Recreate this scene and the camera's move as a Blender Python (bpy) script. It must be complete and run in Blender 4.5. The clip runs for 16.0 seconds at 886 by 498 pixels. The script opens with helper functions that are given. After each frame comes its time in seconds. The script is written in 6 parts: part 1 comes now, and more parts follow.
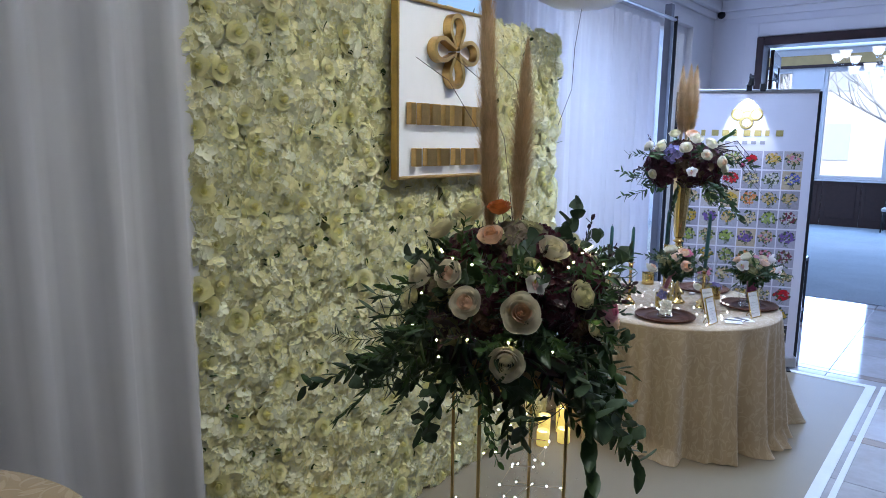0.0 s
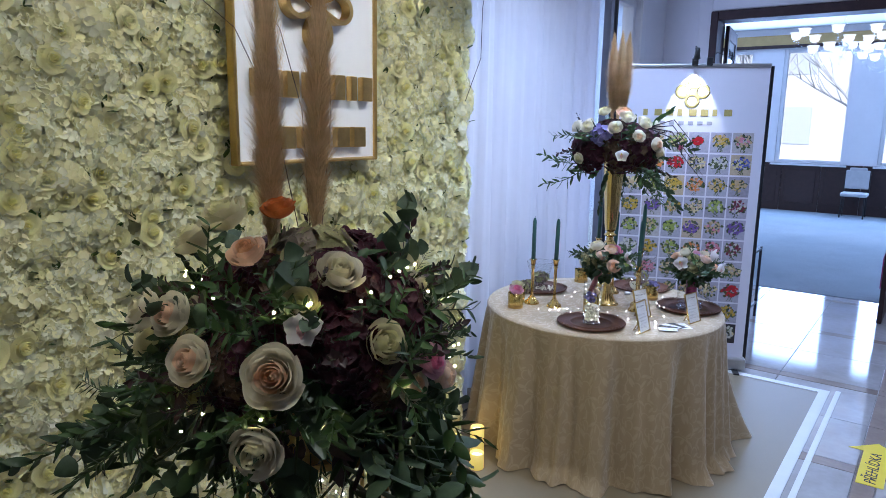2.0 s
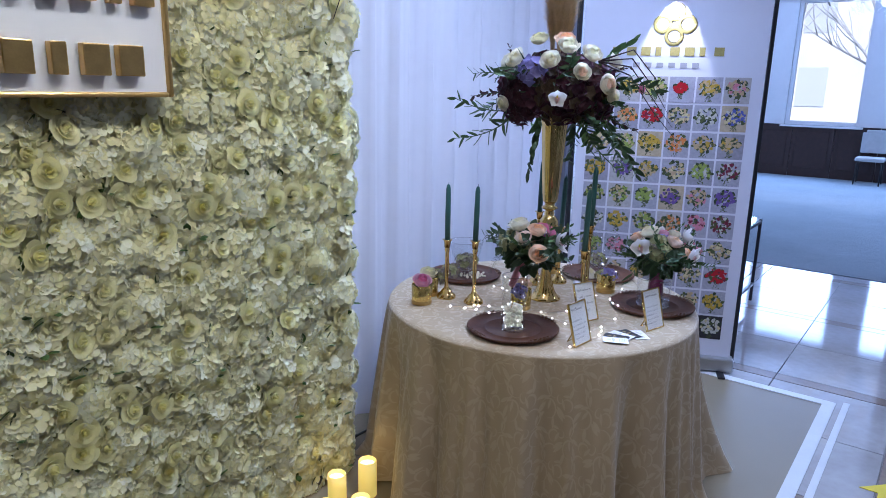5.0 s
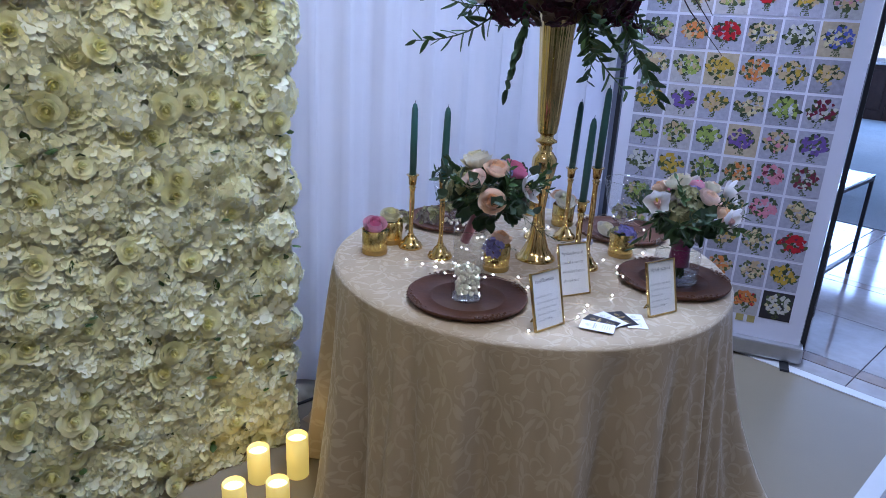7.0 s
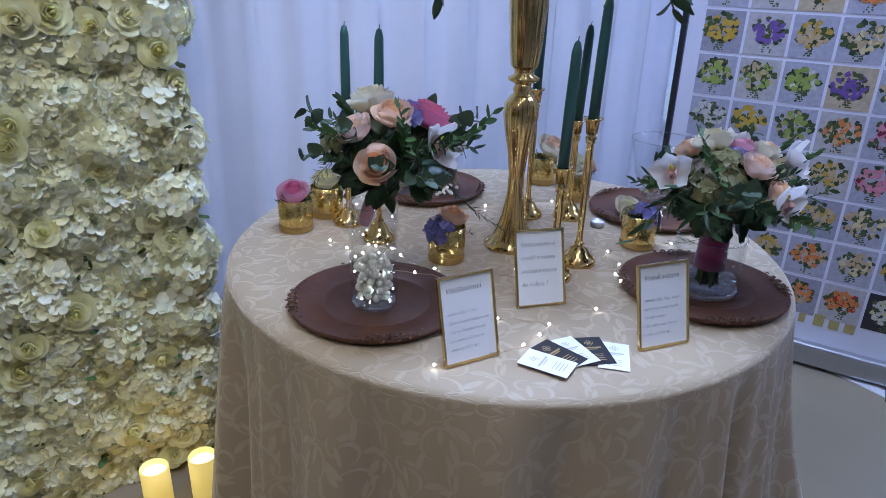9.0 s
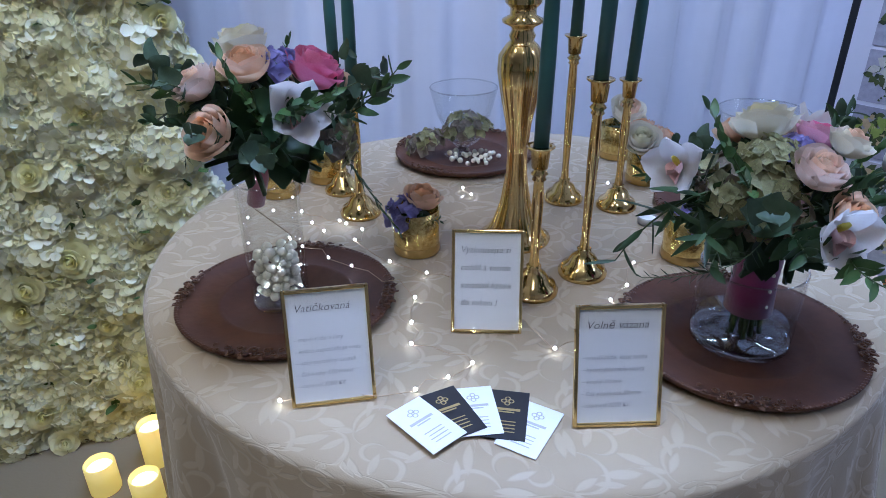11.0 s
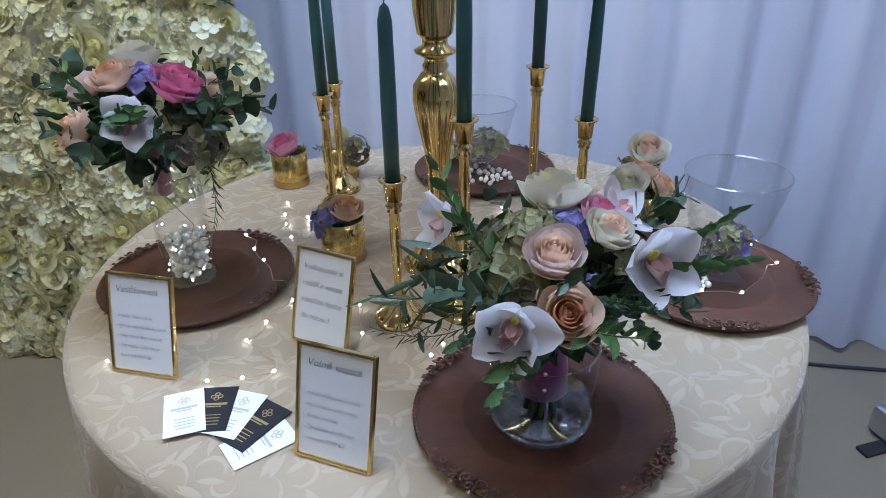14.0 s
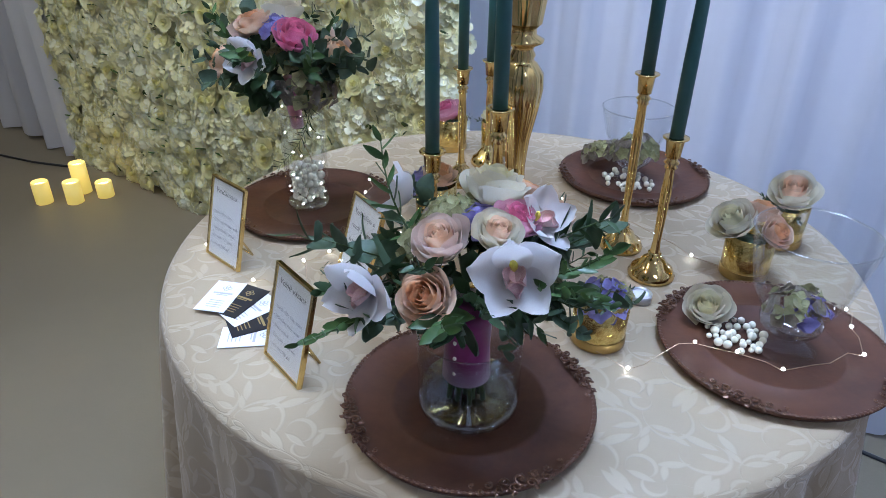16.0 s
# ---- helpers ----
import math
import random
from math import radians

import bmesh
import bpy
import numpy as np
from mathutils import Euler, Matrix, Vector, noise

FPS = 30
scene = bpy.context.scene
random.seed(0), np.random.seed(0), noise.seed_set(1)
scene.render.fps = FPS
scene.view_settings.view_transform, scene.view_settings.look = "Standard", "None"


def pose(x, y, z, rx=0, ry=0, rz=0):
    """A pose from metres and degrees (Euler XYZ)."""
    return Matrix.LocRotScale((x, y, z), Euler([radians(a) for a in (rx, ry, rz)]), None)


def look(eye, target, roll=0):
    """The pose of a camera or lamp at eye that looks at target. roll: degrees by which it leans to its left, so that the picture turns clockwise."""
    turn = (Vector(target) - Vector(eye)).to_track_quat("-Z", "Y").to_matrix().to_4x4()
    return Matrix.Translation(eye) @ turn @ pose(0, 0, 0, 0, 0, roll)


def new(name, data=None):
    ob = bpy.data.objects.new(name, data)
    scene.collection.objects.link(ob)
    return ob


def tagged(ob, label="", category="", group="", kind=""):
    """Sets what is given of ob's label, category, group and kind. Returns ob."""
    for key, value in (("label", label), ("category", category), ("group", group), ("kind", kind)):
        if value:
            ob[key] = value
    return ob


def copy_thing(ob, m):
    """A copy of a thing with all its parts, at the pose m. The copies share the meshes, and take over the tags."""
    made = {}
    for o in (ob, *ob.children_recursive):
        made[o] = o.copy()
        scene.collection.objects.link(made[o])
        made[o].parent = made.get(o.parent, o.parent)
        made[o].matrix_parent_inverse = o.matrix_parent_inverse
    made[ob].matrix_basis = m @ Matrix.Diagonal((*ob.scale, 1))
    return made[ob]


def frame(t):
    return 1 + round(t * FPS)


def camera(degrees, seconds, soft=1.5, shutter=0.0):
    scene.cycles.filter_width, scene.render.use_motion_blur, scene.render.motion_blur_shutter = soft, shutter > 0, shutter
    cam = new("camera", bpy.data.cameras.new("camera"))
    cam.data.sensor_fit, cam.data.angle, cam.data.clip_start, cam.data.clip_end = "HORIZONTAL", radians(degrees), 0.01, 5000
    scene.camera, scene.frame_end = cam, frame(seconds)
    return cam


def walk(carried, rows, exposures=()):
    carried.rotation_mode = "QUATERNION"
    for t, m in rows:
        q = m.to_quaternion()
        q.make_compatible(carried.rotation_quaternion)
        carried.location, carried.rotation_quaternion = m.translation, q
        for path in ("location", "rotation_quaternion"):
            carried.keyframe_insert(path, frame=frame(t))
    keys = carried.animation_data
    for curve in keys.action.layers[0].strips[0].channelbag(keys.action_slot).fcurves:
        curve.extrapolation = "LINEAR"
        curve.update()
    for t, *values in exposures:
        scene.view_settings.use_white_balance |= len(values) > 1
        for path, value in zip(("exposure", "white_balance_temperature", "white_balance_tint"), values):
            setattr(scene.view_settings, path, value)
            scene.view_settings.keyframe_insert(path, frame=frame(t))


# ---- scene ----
cam = camera(66.1, 16.0, soft=0.7)
PATH = [
    (0, (1.157, 0.433, 1.749), (0.811, 2.376, 1.429), 0.8),
    (0.5, (1.217, 0.592, 1.761), (0.901, 2.539, 1.426), 0.9),
    (1, (1.301, 0.747, 1.749), (1.029, 2.696, 1.393), 0.4),
    (1.5, (1.386, 0.926, 1.743), (1.125, 2.875, 1.377), 0.5),
    (2, (1.447, 1.063, 1.728), (1.187, 3.012, 1.363), 0.9),
    (2.5, (1.484, 1.228, 1.712), (1.237, 3.177, 1.339), 1.2),
    (3, (1.533, 1.383, 1.709), (1.307, 3.329, 1.306), 1.1),
    (3.5, (1.601, 1.51, 1.698), (1.406, 3.457, 1.281), 1.1),
    (3.7, (1.646, 1.571, 1.69), (1.45, 3.516, 1.27), 1.2),
    (5.8, (1.924, 2.312, 1.581), (1.574, 4.202, 1.03), 1.5),
    (6, (1.959, 2.375, 1.572), (1.593, 4.253, 0.992), 1.7),
    (6.5, (2.092, 2.56, 1.548), (1.666, 4.405, 0.905), 2.0),
    (7, (2.189, 2.714, 1.511), (1.642, 4.52, 0.848), 2.9),
    (7.5, (2.249, 2.889, 1.47), (1.62, 4.659, 0.783), 3.1),
    (8, (2.289, 3.074, 1.433), (1.593, 4.807, 0.717), 2.9),
    (8.5, (2.324, 3.237, 1.391), (1.587, 4.945, 0.655), 2.5),
    (9, (2.387, 3.414, 1.371), (1.57, 5.065, 0.59), 1.7),
    (9.5, (2.441, 3.552, 1.339), (1.51, 5.13, 0.536), 1.1),
    (10, (2.475, 3.703, 1.315), (1.456, 5.204, 0.472), 0.4),
    (10.2, (2.487, 3.762, 1.312), (1.426, 5.222, 0.451), 0.2),
    (12.3, (2.744, 4.136, 1.342), (1.266, 5.06, 0.361), -1.1),
    (12.5, (2.759, 4.169, 1.341), (1.264, 5.063, 0.359), -1.0),
    (13, (2.803, 4.267, 1.346), (1.25, 5.055, 0.364), -0.9),
    (13.5, (2.851, 4.338, 1.361), (1.264, 5.08, 0.396), -0.3),
    (14, (2.897, 4.439, 1.377), (1.258, 5.079, 0.426), -1.1),
    (14.5, (2.934, 4.545, 1.379), (1.263, 5.024, 0.391), -0.8),
    (15, (2.923, 4.647, 1.378), (1.209, 4.866, 0.37), -1.0),
    (15.5, (2.943, 4.743, 1.389), (1.205, 4.752, 0.4), -0.4),
    (16, (3.003, 4.862, 1.393), (1.283, 4.627, 0.4), 0.6),
]
walk(cam, [(t, look(eye, target, roll)) for t, eye, target, roll in PATH], exposures=[(0.0, 0.04, 5450, 15), (4.0, -0.12, 5330, 19), (8.0, -0.22, 5260, 21), (11.0, -0.33, 5150, 18), (14.0, -0.22, 5570, 14), (16.0, -0.09, 5500, 14)])

# ---- world and light ----
ROOM = pose(0.73, 3.907, 0, 0, 0, 61.28)  # x along the flower wall towards the doorway, y into the wall


def at_room(s, y, z=0.0, turn=0.0):
    return ROOM @ pose(s, y, z, 0, 0, turn)


world = bpy.data.worlds.new("sky")
scene.world = world
world.use_nodes = True
_n = world.node_tree.nodes
_sky = _n.new("ShaderNodeTexSky")
_sky.sky_type, _sky.sun_disc = "NISHITA", False
_sky.sun_elevation, _sky.sun_rotation = radians(38), radians(208)
world.node_tree.links.new(_sky.outputs[0], _n["Background"].inputs[0])
_n["Background"].inputs[1].default_value = 0.15


def lamp(name, m, power, colour, size, size_y=None, kind="AREA", spread=180):
    d = bpy.data.lights.new(name, kind)
    d.energy, d.color = power, colour
    if kind == "AREA":
        d.shape = "RECTANGLE" if size_y else "DISK"
        d.size, d.size_y, d.spread = size, size_y or size, radians(spread)
    ob = new(name, d)
    ob.matrix_world = m
    return ob


sun = bpy.data.lights.new("sun", "SUN")
sun.energy, sun.angle, sun.color = 4.0, radians(10), (1.0, 0.98, 0.95)
new("sun", sun).matrix_world = look(at_room(-30, -4, 24).translation, at_room(0, 0, 0).translation)

DAY = (0.53, 0.635, 1.0)
# daylight in the openings: the three far windows and the window behind the drape
for y in (1.9, 0.4, -1.5, -3.2):
    lamp("window_daylight", at_room(13.75, y, 2.15) @ pose(0, 0, 0, 90, 0, 90), 105, (0.46, 0.64, 1.0), 1.25, 2.2)
lamp("window_daylight", at_room(1.95, 0.76, 1.75) @ pose(0, 0, 0, -90, 0, 0), 6.2, (0.63, 0.66, 1.0), 2.3, 2.4)
lamp("window_daylight", at_room(4.15, 0.76, 1.85) @ pose(0, 0, 0, -90, 0, 0), 30, DAY, 1.8, 2.3)

# unseen ceiling lights: cool panels towards the doorway, warm downlights over the stand
lamp("ceiling_panel_light", at_room(1.5, -0.68, 3.345), 46, (0.58, 0.74, 1.0), 1.15, 0.55, spread=110)
# added fill panel that brightens the doorway wall and the banner
lamp("ceiling_panel_light", at_room(4.2, -2.6, 3.345), 26, (0.68, 0.77, 1.0), 1.15, 0.55)
for s, y in ((-0.6, -1.75), (0.4, -1.6)):
    lamp("downlight", look(at_room(s, y, 3.32).translation, at_room(s, 0, 1.3).translation), 10.5, (0.98, 0.93, 0.74), 0.14, spread=110)
# unseen downlights added as fill on the left side and the flowers' front
for s, y, p in ((-2.3, -1.6, 21), (0.7, -2.6, 7)):
    lamp("downlight", at_room(s, y, 3.35), p, (0.98, 0.94, 0.74), 0.16, spread=160)

# ---- materials ----


def mat(name, colour, rough=0.6, metal=0.0, vary=0.0, scale=8.0, bump=0.0, bump_scale=60.0, colour2=None, sheen=0.0, trans=0.0, ior=1.45,
        subsurface=0.0, emit=None, strength=0.0, spec=0.5, per_object=0.0, per_island=0.0):
    """A principled material with noise in its colour at two scales and fine relief."""
    m = bpy.data.materials.new(name)
    m.use_nodes = True
    nt = m.node_tree
    b = nt.nodes["Principled BSDF"]
    b.inputs["Roughness"].default_value, b.inputs["Metallic"].default_value = rough, metal
    b.inputs["Sheen Weight"].default_value = sheen
    b.inputs["Transmission Weight"].default_value, b.inputs["IOR"].default_value = trans, ior
    b.inputs["Specular IOR Level"].default_value = spec
    b.inputs["Base Color"].default_value = (*colour, 1)
    if subsurface:
        b.inputs["Subsurface Weight"].default_value = subsurface
        b.inputs["Subsurface Radius"].default_value = (0.02, 0.015, 0.01)
        b.inputs["Subsurface Scale"].default_value = 0.3
    if emit:
        b.inputs["Emission Color"].default_value, b.inputs["Emission Strength"].default_value = (*emit, 1), strength
    co = nt.nodes.new("ShaderNodeTexCoord")
    src = None
    if vary or colour2:
        c2 = colour2 or tuple(c * (1 - vary) for c in colour)
        n1, n2 = nt.nodes.new("ShaderNodeTexNoise"), nt.nodes.new("ShaderNodeTexNoise")
        n1.inputs["Scale"].default_value, n2.inputs["Scale"].default_value = scale, scale * 7.3
        n1.inputs["Detail"].default_value = 4
        add = nt.nodes.new("ShaderNodeMath")
        add.operation = "MULTIPLY_ADD"
        add.inputs[1].default_value = 0.35
        nt.links.new(co.outputs["Object"], n1.inputs["Vector"]), nt.links.new(co.outputs["Object"], n2.inputs["Vector"])
        nt.links.new(n2.outputs["Fac"], add.inputs[0]), nt.links.new(n1.outputs["Fac"], add.inputs[2])
        ramp = nt.nodes.new("ShaderNodeMapRange")
        ramp.inputs["From Min"].default_value, ramp.inputs["From Max"].default_value = 0.45, 0.9
        nt.links.new(add.outputs[0], ramp.inputs["Value"])
        mix = nt.nodes.new("ShaderNodeMix")
        mix.data_type = "RGBA"
        mix.inputs["A"].default_value, mix.inputs["B"].default_value = (*colour, 1), (*c2, 1)
        nt.links.new(ramp.outputs[0], mix.inputs["Factor"])
        src = mix.outputs["Result"]
    if per_object or per_island:
        hsv = nt.nodes.new("ShaderNodeHueSaturation")
        if src:
            nt.links.new(src, hsv.inputs["Color"])
        else:
            hsv.inputs["Color"].default_value = (*colour, 1)
        info = nt.nodes.new("ShaderNodeObjectInfo" if per_object else "ShaderNodeNewGeometry")
        rng = nt.nodes.new("ShaderNodeMapRange")
        k = per_object or per_island
        rng.inputs["To Min"].default_value, rng.inputs["To Max"].default_value = 1 - k, 1 + k * 0.4
        nt.links.new(info.outputs["Random" if per_object else "Random Per Island"], rng.inputs["Value"])
        nt.links.new(rng.outputs[0], hsv.inputs["Value"])
        src = hsv.outputs["Color"]
    if src:
        nt.links.new(src, b.inputs["Base Color"])
    if bump:
        n3, bp = nt.nodes.new("ShaderNodeTexNoise"), nt.nodes.new("ShaderNodeBump")
        n3.inputs["Scale"].default_value, n3.inputs["Detail"].default_value = bump_scale, 5
        bp.inputs["Strength"].default_value, bp.inputs["Distance"].default_value = bump, 0.01
        nt.links.new(co.outputs["Object"], n3.inputs["Vector"])
        nt.links.new(n3.outputs["Fac"], bp.inputs["Height"])
        nt.links.new(bp.outputs[0], b.inputs["Normal"])
    return m


def thin(m, weight=0.4, colour=None):
    """Lets light through a cloth or petal: mixes a translucent shader in."""
    nt = m.node_tree
    b, out = nt.nodes["Principled BSDF"], nt.nodes["Material Output"]
    tr, mx = nt.nodes.new("ShaderNodeBsdfTranslucent"), nt.nodes.new("ShaderNodeMixShader")
    if b.inputs["Base Color"].is_linked:
        nt.links.new(b.inputs["Base Color"].links[0].from_socket, tr.inputs["Color"])
    else:
        tr.inputs["Color"].default_value = b.inputs["Base Color"].default_value
    mx.inputs["Fac"].default_value = weight
    nt.links.new(b.outputs[0], mx.inputs[1]), nt.links.new(tr.outputs[0], mx.inputs[2])
    nt.links.new(mx.outputs[0], out.inputs["Surface"])
    return m


WALL = mat("white_wall_paint", (0.78, 0.77, 0.77), 0.7, vary=0.06, scale=2, bump=0.08, bump_scale=90)
CEIL = mat("ceiling_paint", (0.8, 0.79, 0.78), 0.8, vary=0.04, scale=1.5)
VINYL = mat("beige_floor_sheet", (0.225, 0.183, 0.12), 0.42, vary=0.10, scale=1.2, bump=0.05, bump_scale=140)
WHITE_TAPE = mat("white_edge_tape", (0.62, 0.62, 0.62), 0.4, vary=0.08, scale=9)
TILE = mat("pale_marble", (0.42, 0.40, 0.40), 0.07, colour2=(0.30, 0.28, 0.27), scale=3.2, per_object=0.10)
GROUT = mat("grout", (0.3, 0.28, 0.27), 0.6, vary=0.1, scale=30)
DARK_TILE = mat("brown_marble", (0.22, 0.17, 0.15), 0.08, colour2=(0.30, 0.24, 0.2), scale=5, per_object=0.1)
BLUE_CARPET = mat("blue_grey_carpet", (0.27, 0.33, 0.36), 0.95, colour2=(0.21, 0.26, 0.28), scale=1.6, bump=0.5, bump_scale=260, sheen=0.3)
WOOD_DARK = mat("dark_mahogany", (0.04, 0.018, 0.016), 0.5, vary=0.4, scale=14, bump=0.1, bump_scale=60)
BAND = mat("ochre_frieze", (0.5, 0.36, 0.14), 0.6, vary=0.15, scale=7)
DRAPE = thin(mat("white_drape", (0.72, 0.71, 0.74), 0.85, vary=0.05, scale=3, bump=0.15, bump_scale=420, sheen=0.2), 0.4)
BLACK = mat("black_metal", (0.02, 0.02, 0.022), 0.4, vary=0.2, scale=20)
GREYMETAL = mat("grey_aluminium", (0.5, 0.5, 0.52), 0.35, 0.9, vary=0.1, scale=15)
GOLD = mat("polished_gold", (0.83, 0.61, 0.25), 0.13, 1.0, vary=0.12, scale=9, bump=0.02, bump_scale=30)
GOLD_DULL = mat("antique_gold", (0.62, 0.42, 0.15), 0.32, 1.0, vary=0.2, scale=25, bump=0.08, bump_scale=90)
MERCURY = mat("speckled_gold_glass", (0.86, 0.67, 0.25), 0.14, 0.92, colour2=(0.5, 0.33, 0.09), scale=150, bump=0.12, bump_scale=240)
WHITE_BOARD = mat("white_board", (0.74, 0.74, 0.76), 0.45, vary=0.05, scale=3)
CARD_WHITE = mat("white_paper", (0.82, 0.81, 0.82), 0.6, vary=0.03, scale=20)
CARD_BLACK = mat("black_card", (0.02, 0.018, 0.02), 0.45, vary=0.2, scale=30)
INK = mat("dark_ink", (0.045, 0.04, 0.05), 0.6)
INK_GREY = mat("grey_ink", (0.3, 0.29, 0.32), 0.6)
PALE_INK = mat("silvery_ink", (0.50, 0.47, 0.43), 0.5, 0.2)
GOLD_INK = mat("gold_ink", (0.45, 0.33, 0.13), 0.4, 0.3)
def clear(name, tint, ior, rough=0.01, edge=0.4, base=0.4):
    """Clear glass or water as a thin skin: see-through, with gloss that grows at grazing angles."""
    m = bpy.data.materials.new(name)
    m.use_nodes = True
    nt = m.node_tree
    nt.nodes.remove(nt.nodes["Principled BSDF"])
    tr, gl, fr, mx = (nt.nodes.new(k) for k in ("ShaderNodeBsdfTransparent", "ShaderNodeBsdfGlossy", "ShaderNodeLayerWeight", "ShaderNodeMixShader"))
    tr.inputs["Color"].default_value, gl.inputs["Roughness"].default_value, fr.inputs["Blend"].default_value = (*tint, 1), rough, 0.5
    po, ad = nt.nodes.new("ShaderNodeMath"), nt.nodes.new("ShaderNodeMath")
    po.operation, po.inputs[1].default_value = "POWER", 3.4
    ad.operation, ad.inputs[1].default_value, ad.inputs[2].default_value = "MULTIPLY_ADD", edge, ((ior - 1) / (ior + 1)) ** 2 * base
    nt.links.new(fr.outputs["Facing"], po.inputs[0]), nt.links.new(po.outputs[0], ad.inputs[0])
    nt.links.new(ad.outputs[0], mx.inputs["Fac"]), nt.links.new(tr.outputs[0], mx.inputs[1]), nt.links.new(gl.outputs[0], mx.inputs[2])
    nt.links.new(mx.outputs[0], nt.nodes["Material Output"].inputs["Surface"])
    return m


GLASS = clear("clear_glass", (0.985, 0.99, 0.99), 1.5)
GLASS_RIM = clear("glass_rim", (0.97, 0.98, 0.98), 1.5, 0.03, 0.7, 4.0)
WATER = clear("water", (0.95, 0.96, 0.96), 1.33, 0.0, 0.4, 2.0)
CHARGER = mat("brown_charger", (0.11, 0.044, 0.022), 0.5, colour2=(0.065, 0.026, 0.015), spec=0.35, scale=11, bump=0.06, bump_scale=70)
CHARGER_RIM = mat("bronzed_brown_rim", (0.16, 0.075, 0.035), 0.3, 0.35, colour2=(0.07, 0.03, 0.018), scale=60, bump=0.1, bump_scale=120)
CANDLE = mat("teal_wax", (0.045, 0.125, 0.118), 0.42, vary=0.15, scale=10, subsurface=0.08)
PEARL = mat("pearl", (0.88, 0.82, 0.66), 0.18, vary=0.08, scale=30, spec=0.8)
LED = mat("fairy_led", (1, 1, 1), 0.3, emit=(0.93, 1.0, 0.93), strength=40)
LED_WARM = mat("yellow_fairy_led", (1, 0.95, 0.5), 0.3, emit=(1.0, 0.86, 0.30), strength=40)
WIRE = mat("copper_wire", (0.5, 0.36, 0.22), 0.3, 0.8)
WAX_GLOW = mat("glowing_ivory_wax", (0.75, 0.62, 0.25), 0.5, subsurface=0.4, emit=(1.0, 0.72, 0.13), strength=0.55, vary=0.1, scale=12)
WAX_TOP = mat("lit_candle_well", (0.95, 0.9, 0.6), 0.5, emit=(1.0, 0.95, 0.55), strength=2.2)
BALLOON = mat("white_balloon", (0.8, 0.79, 0.8), 0.3, vary=0.03, scale=3)


def damask(name, ground, figure):
    """Cream damask cloth: satin vines with curls and leaves against a matt ground, woven grain."""
    m = mat(name, ground, 0.6, vary=0.10, scale=3, sheen=0.25)
    nt = m.node_tree
    b = nt.nodes["Principled BSDF"]

    def node(kind, op=None, *sources):
        n = nt.nodes.new(kind)
        if op:
            n.operation = op
        for k, src in enumerate(sources):
            if hasattr(src, "links"):
                nt.links.new(src, n.inputs[k])
            else:
                n.inputs[k].default_value = src
        return n

    def calc(op, *sources):
        return node("ShaderNodeMath", op, *sources).outputs[0]

    def vec(op, *sources):
        return node("ShaderNodeVectorMath", op, *sources).outputs["Vector"]

    def away(p, c):
        return node("ShaderNodeVectorMath", "DISTANCE", p, (c[0], c[1], 0)).outputs["Value"]

    uv = nt.nodes.new("ShaderNodeTexCoord").outputs["UV"]
    warp = node("ShaderNodeTexNoise")
    warp.inputs["Scale"].default_value, warp.inputs["Detail"].default_value = 6.0, 1
    nt.links.new(uv, warp.inputs["Vector"])
    p0 = vec("ADD", uv, vec("MULTIPLY", vec("SUBTRACT", warp.outputs["Color"], (.5, .5, .5)), (.035, .035, 0)))
    cell = (.150, .210, 1)
    best = None
    # the motif: curls are crescents (outer circle less an inner one), leaves are lenses (two circles' overlap)
    curls = ((.004, .022, .034, .006, -.003, .0322), (-.016, -.046, .030, -.006, -.003, .0282), (.030, -.012, .015, .005, .004, .0136), (.012, .084, .020, .006, -.006, .0182))
    leaves = ((.044, .046, 40, .046), (-.030, .056, 125, .048), (.036, -.050, -35, .046), (-.046, -.016, 200, .040), (.004, -.086, -80, .042), (-.046, -.074, 230, .034), (.056, .006, 15, .032), (-.012, .012, 100, .034), (-.052, .092, 150, .030), (.030, .080, 65, .036), (-.016, -.034, 250, .034))
    for shift, flip in (((0, 0, 0), 1), ((.075, .105, 0), -1)):
        p = vec("SUBTRACT", vec("MODULO", vec("ADD", vec("ADD", p0, shift), (15.0, 21.0, 0)), cell), (cell[0] / 2, cell[1] / 2, 0))
        for x, y, r, ox, oy, r2 in curls:
            x, ox = x * flip, ox * flip
            d = calc("MAXIMUM", calc("SUBTRACT", away(p, (x, y)), r), calc("SUBTRACT", r2, away(p, (x + ox * .6, y + oy * .6))))
            best = d if best is None else calc("MINIMUM", best, d)
        for x, y, deg, L in leaves:
            a = radians(deg if flip > 0 else 180 - deg)
            R, nx, ny = L * .95, -math.sin(a), math.cos(a)
            off = math.sqrt(R * R - L * L / 4)
            d = calc("SUBTRACT", calc("MAXIMUM", away(p, (x * flip + nx * off, y + ny * off)), away(p, (x * flip - nx * off, y - ny * off))), R)
            best = calc("MINIMUM", best, d)
    edge = nt.nodes.new("ShaderNodeMapRange")
    edge.inputs["From Min"].default_value, edge.inputs["From Max"].default_value = .0014, -.0010
    nt.links.new(best, edge.inputs["Value"])
    fig = edge.outputs[0]
    cm = nt.nodes.new("ShaderNodeMix")
    cm.data_type = "RGBA"
    nt.links.new(b.inputs["Base Color"].links[0].from_socket, cm.inputs["A"])
    cm.inputs["B"].default_value = (*figure, 1)
    nt.links.new(fig, cm.inputs["Factor"])
    nt.links.new(cm.outputs["Result"], b.inputs["Base Color"])
    rr = nt.nodes.new("ShaderNodeMapRange")
    rr.inputs["To Min"].default_value, rr.inputs["To Max"].default_value = 0.64, 0.42
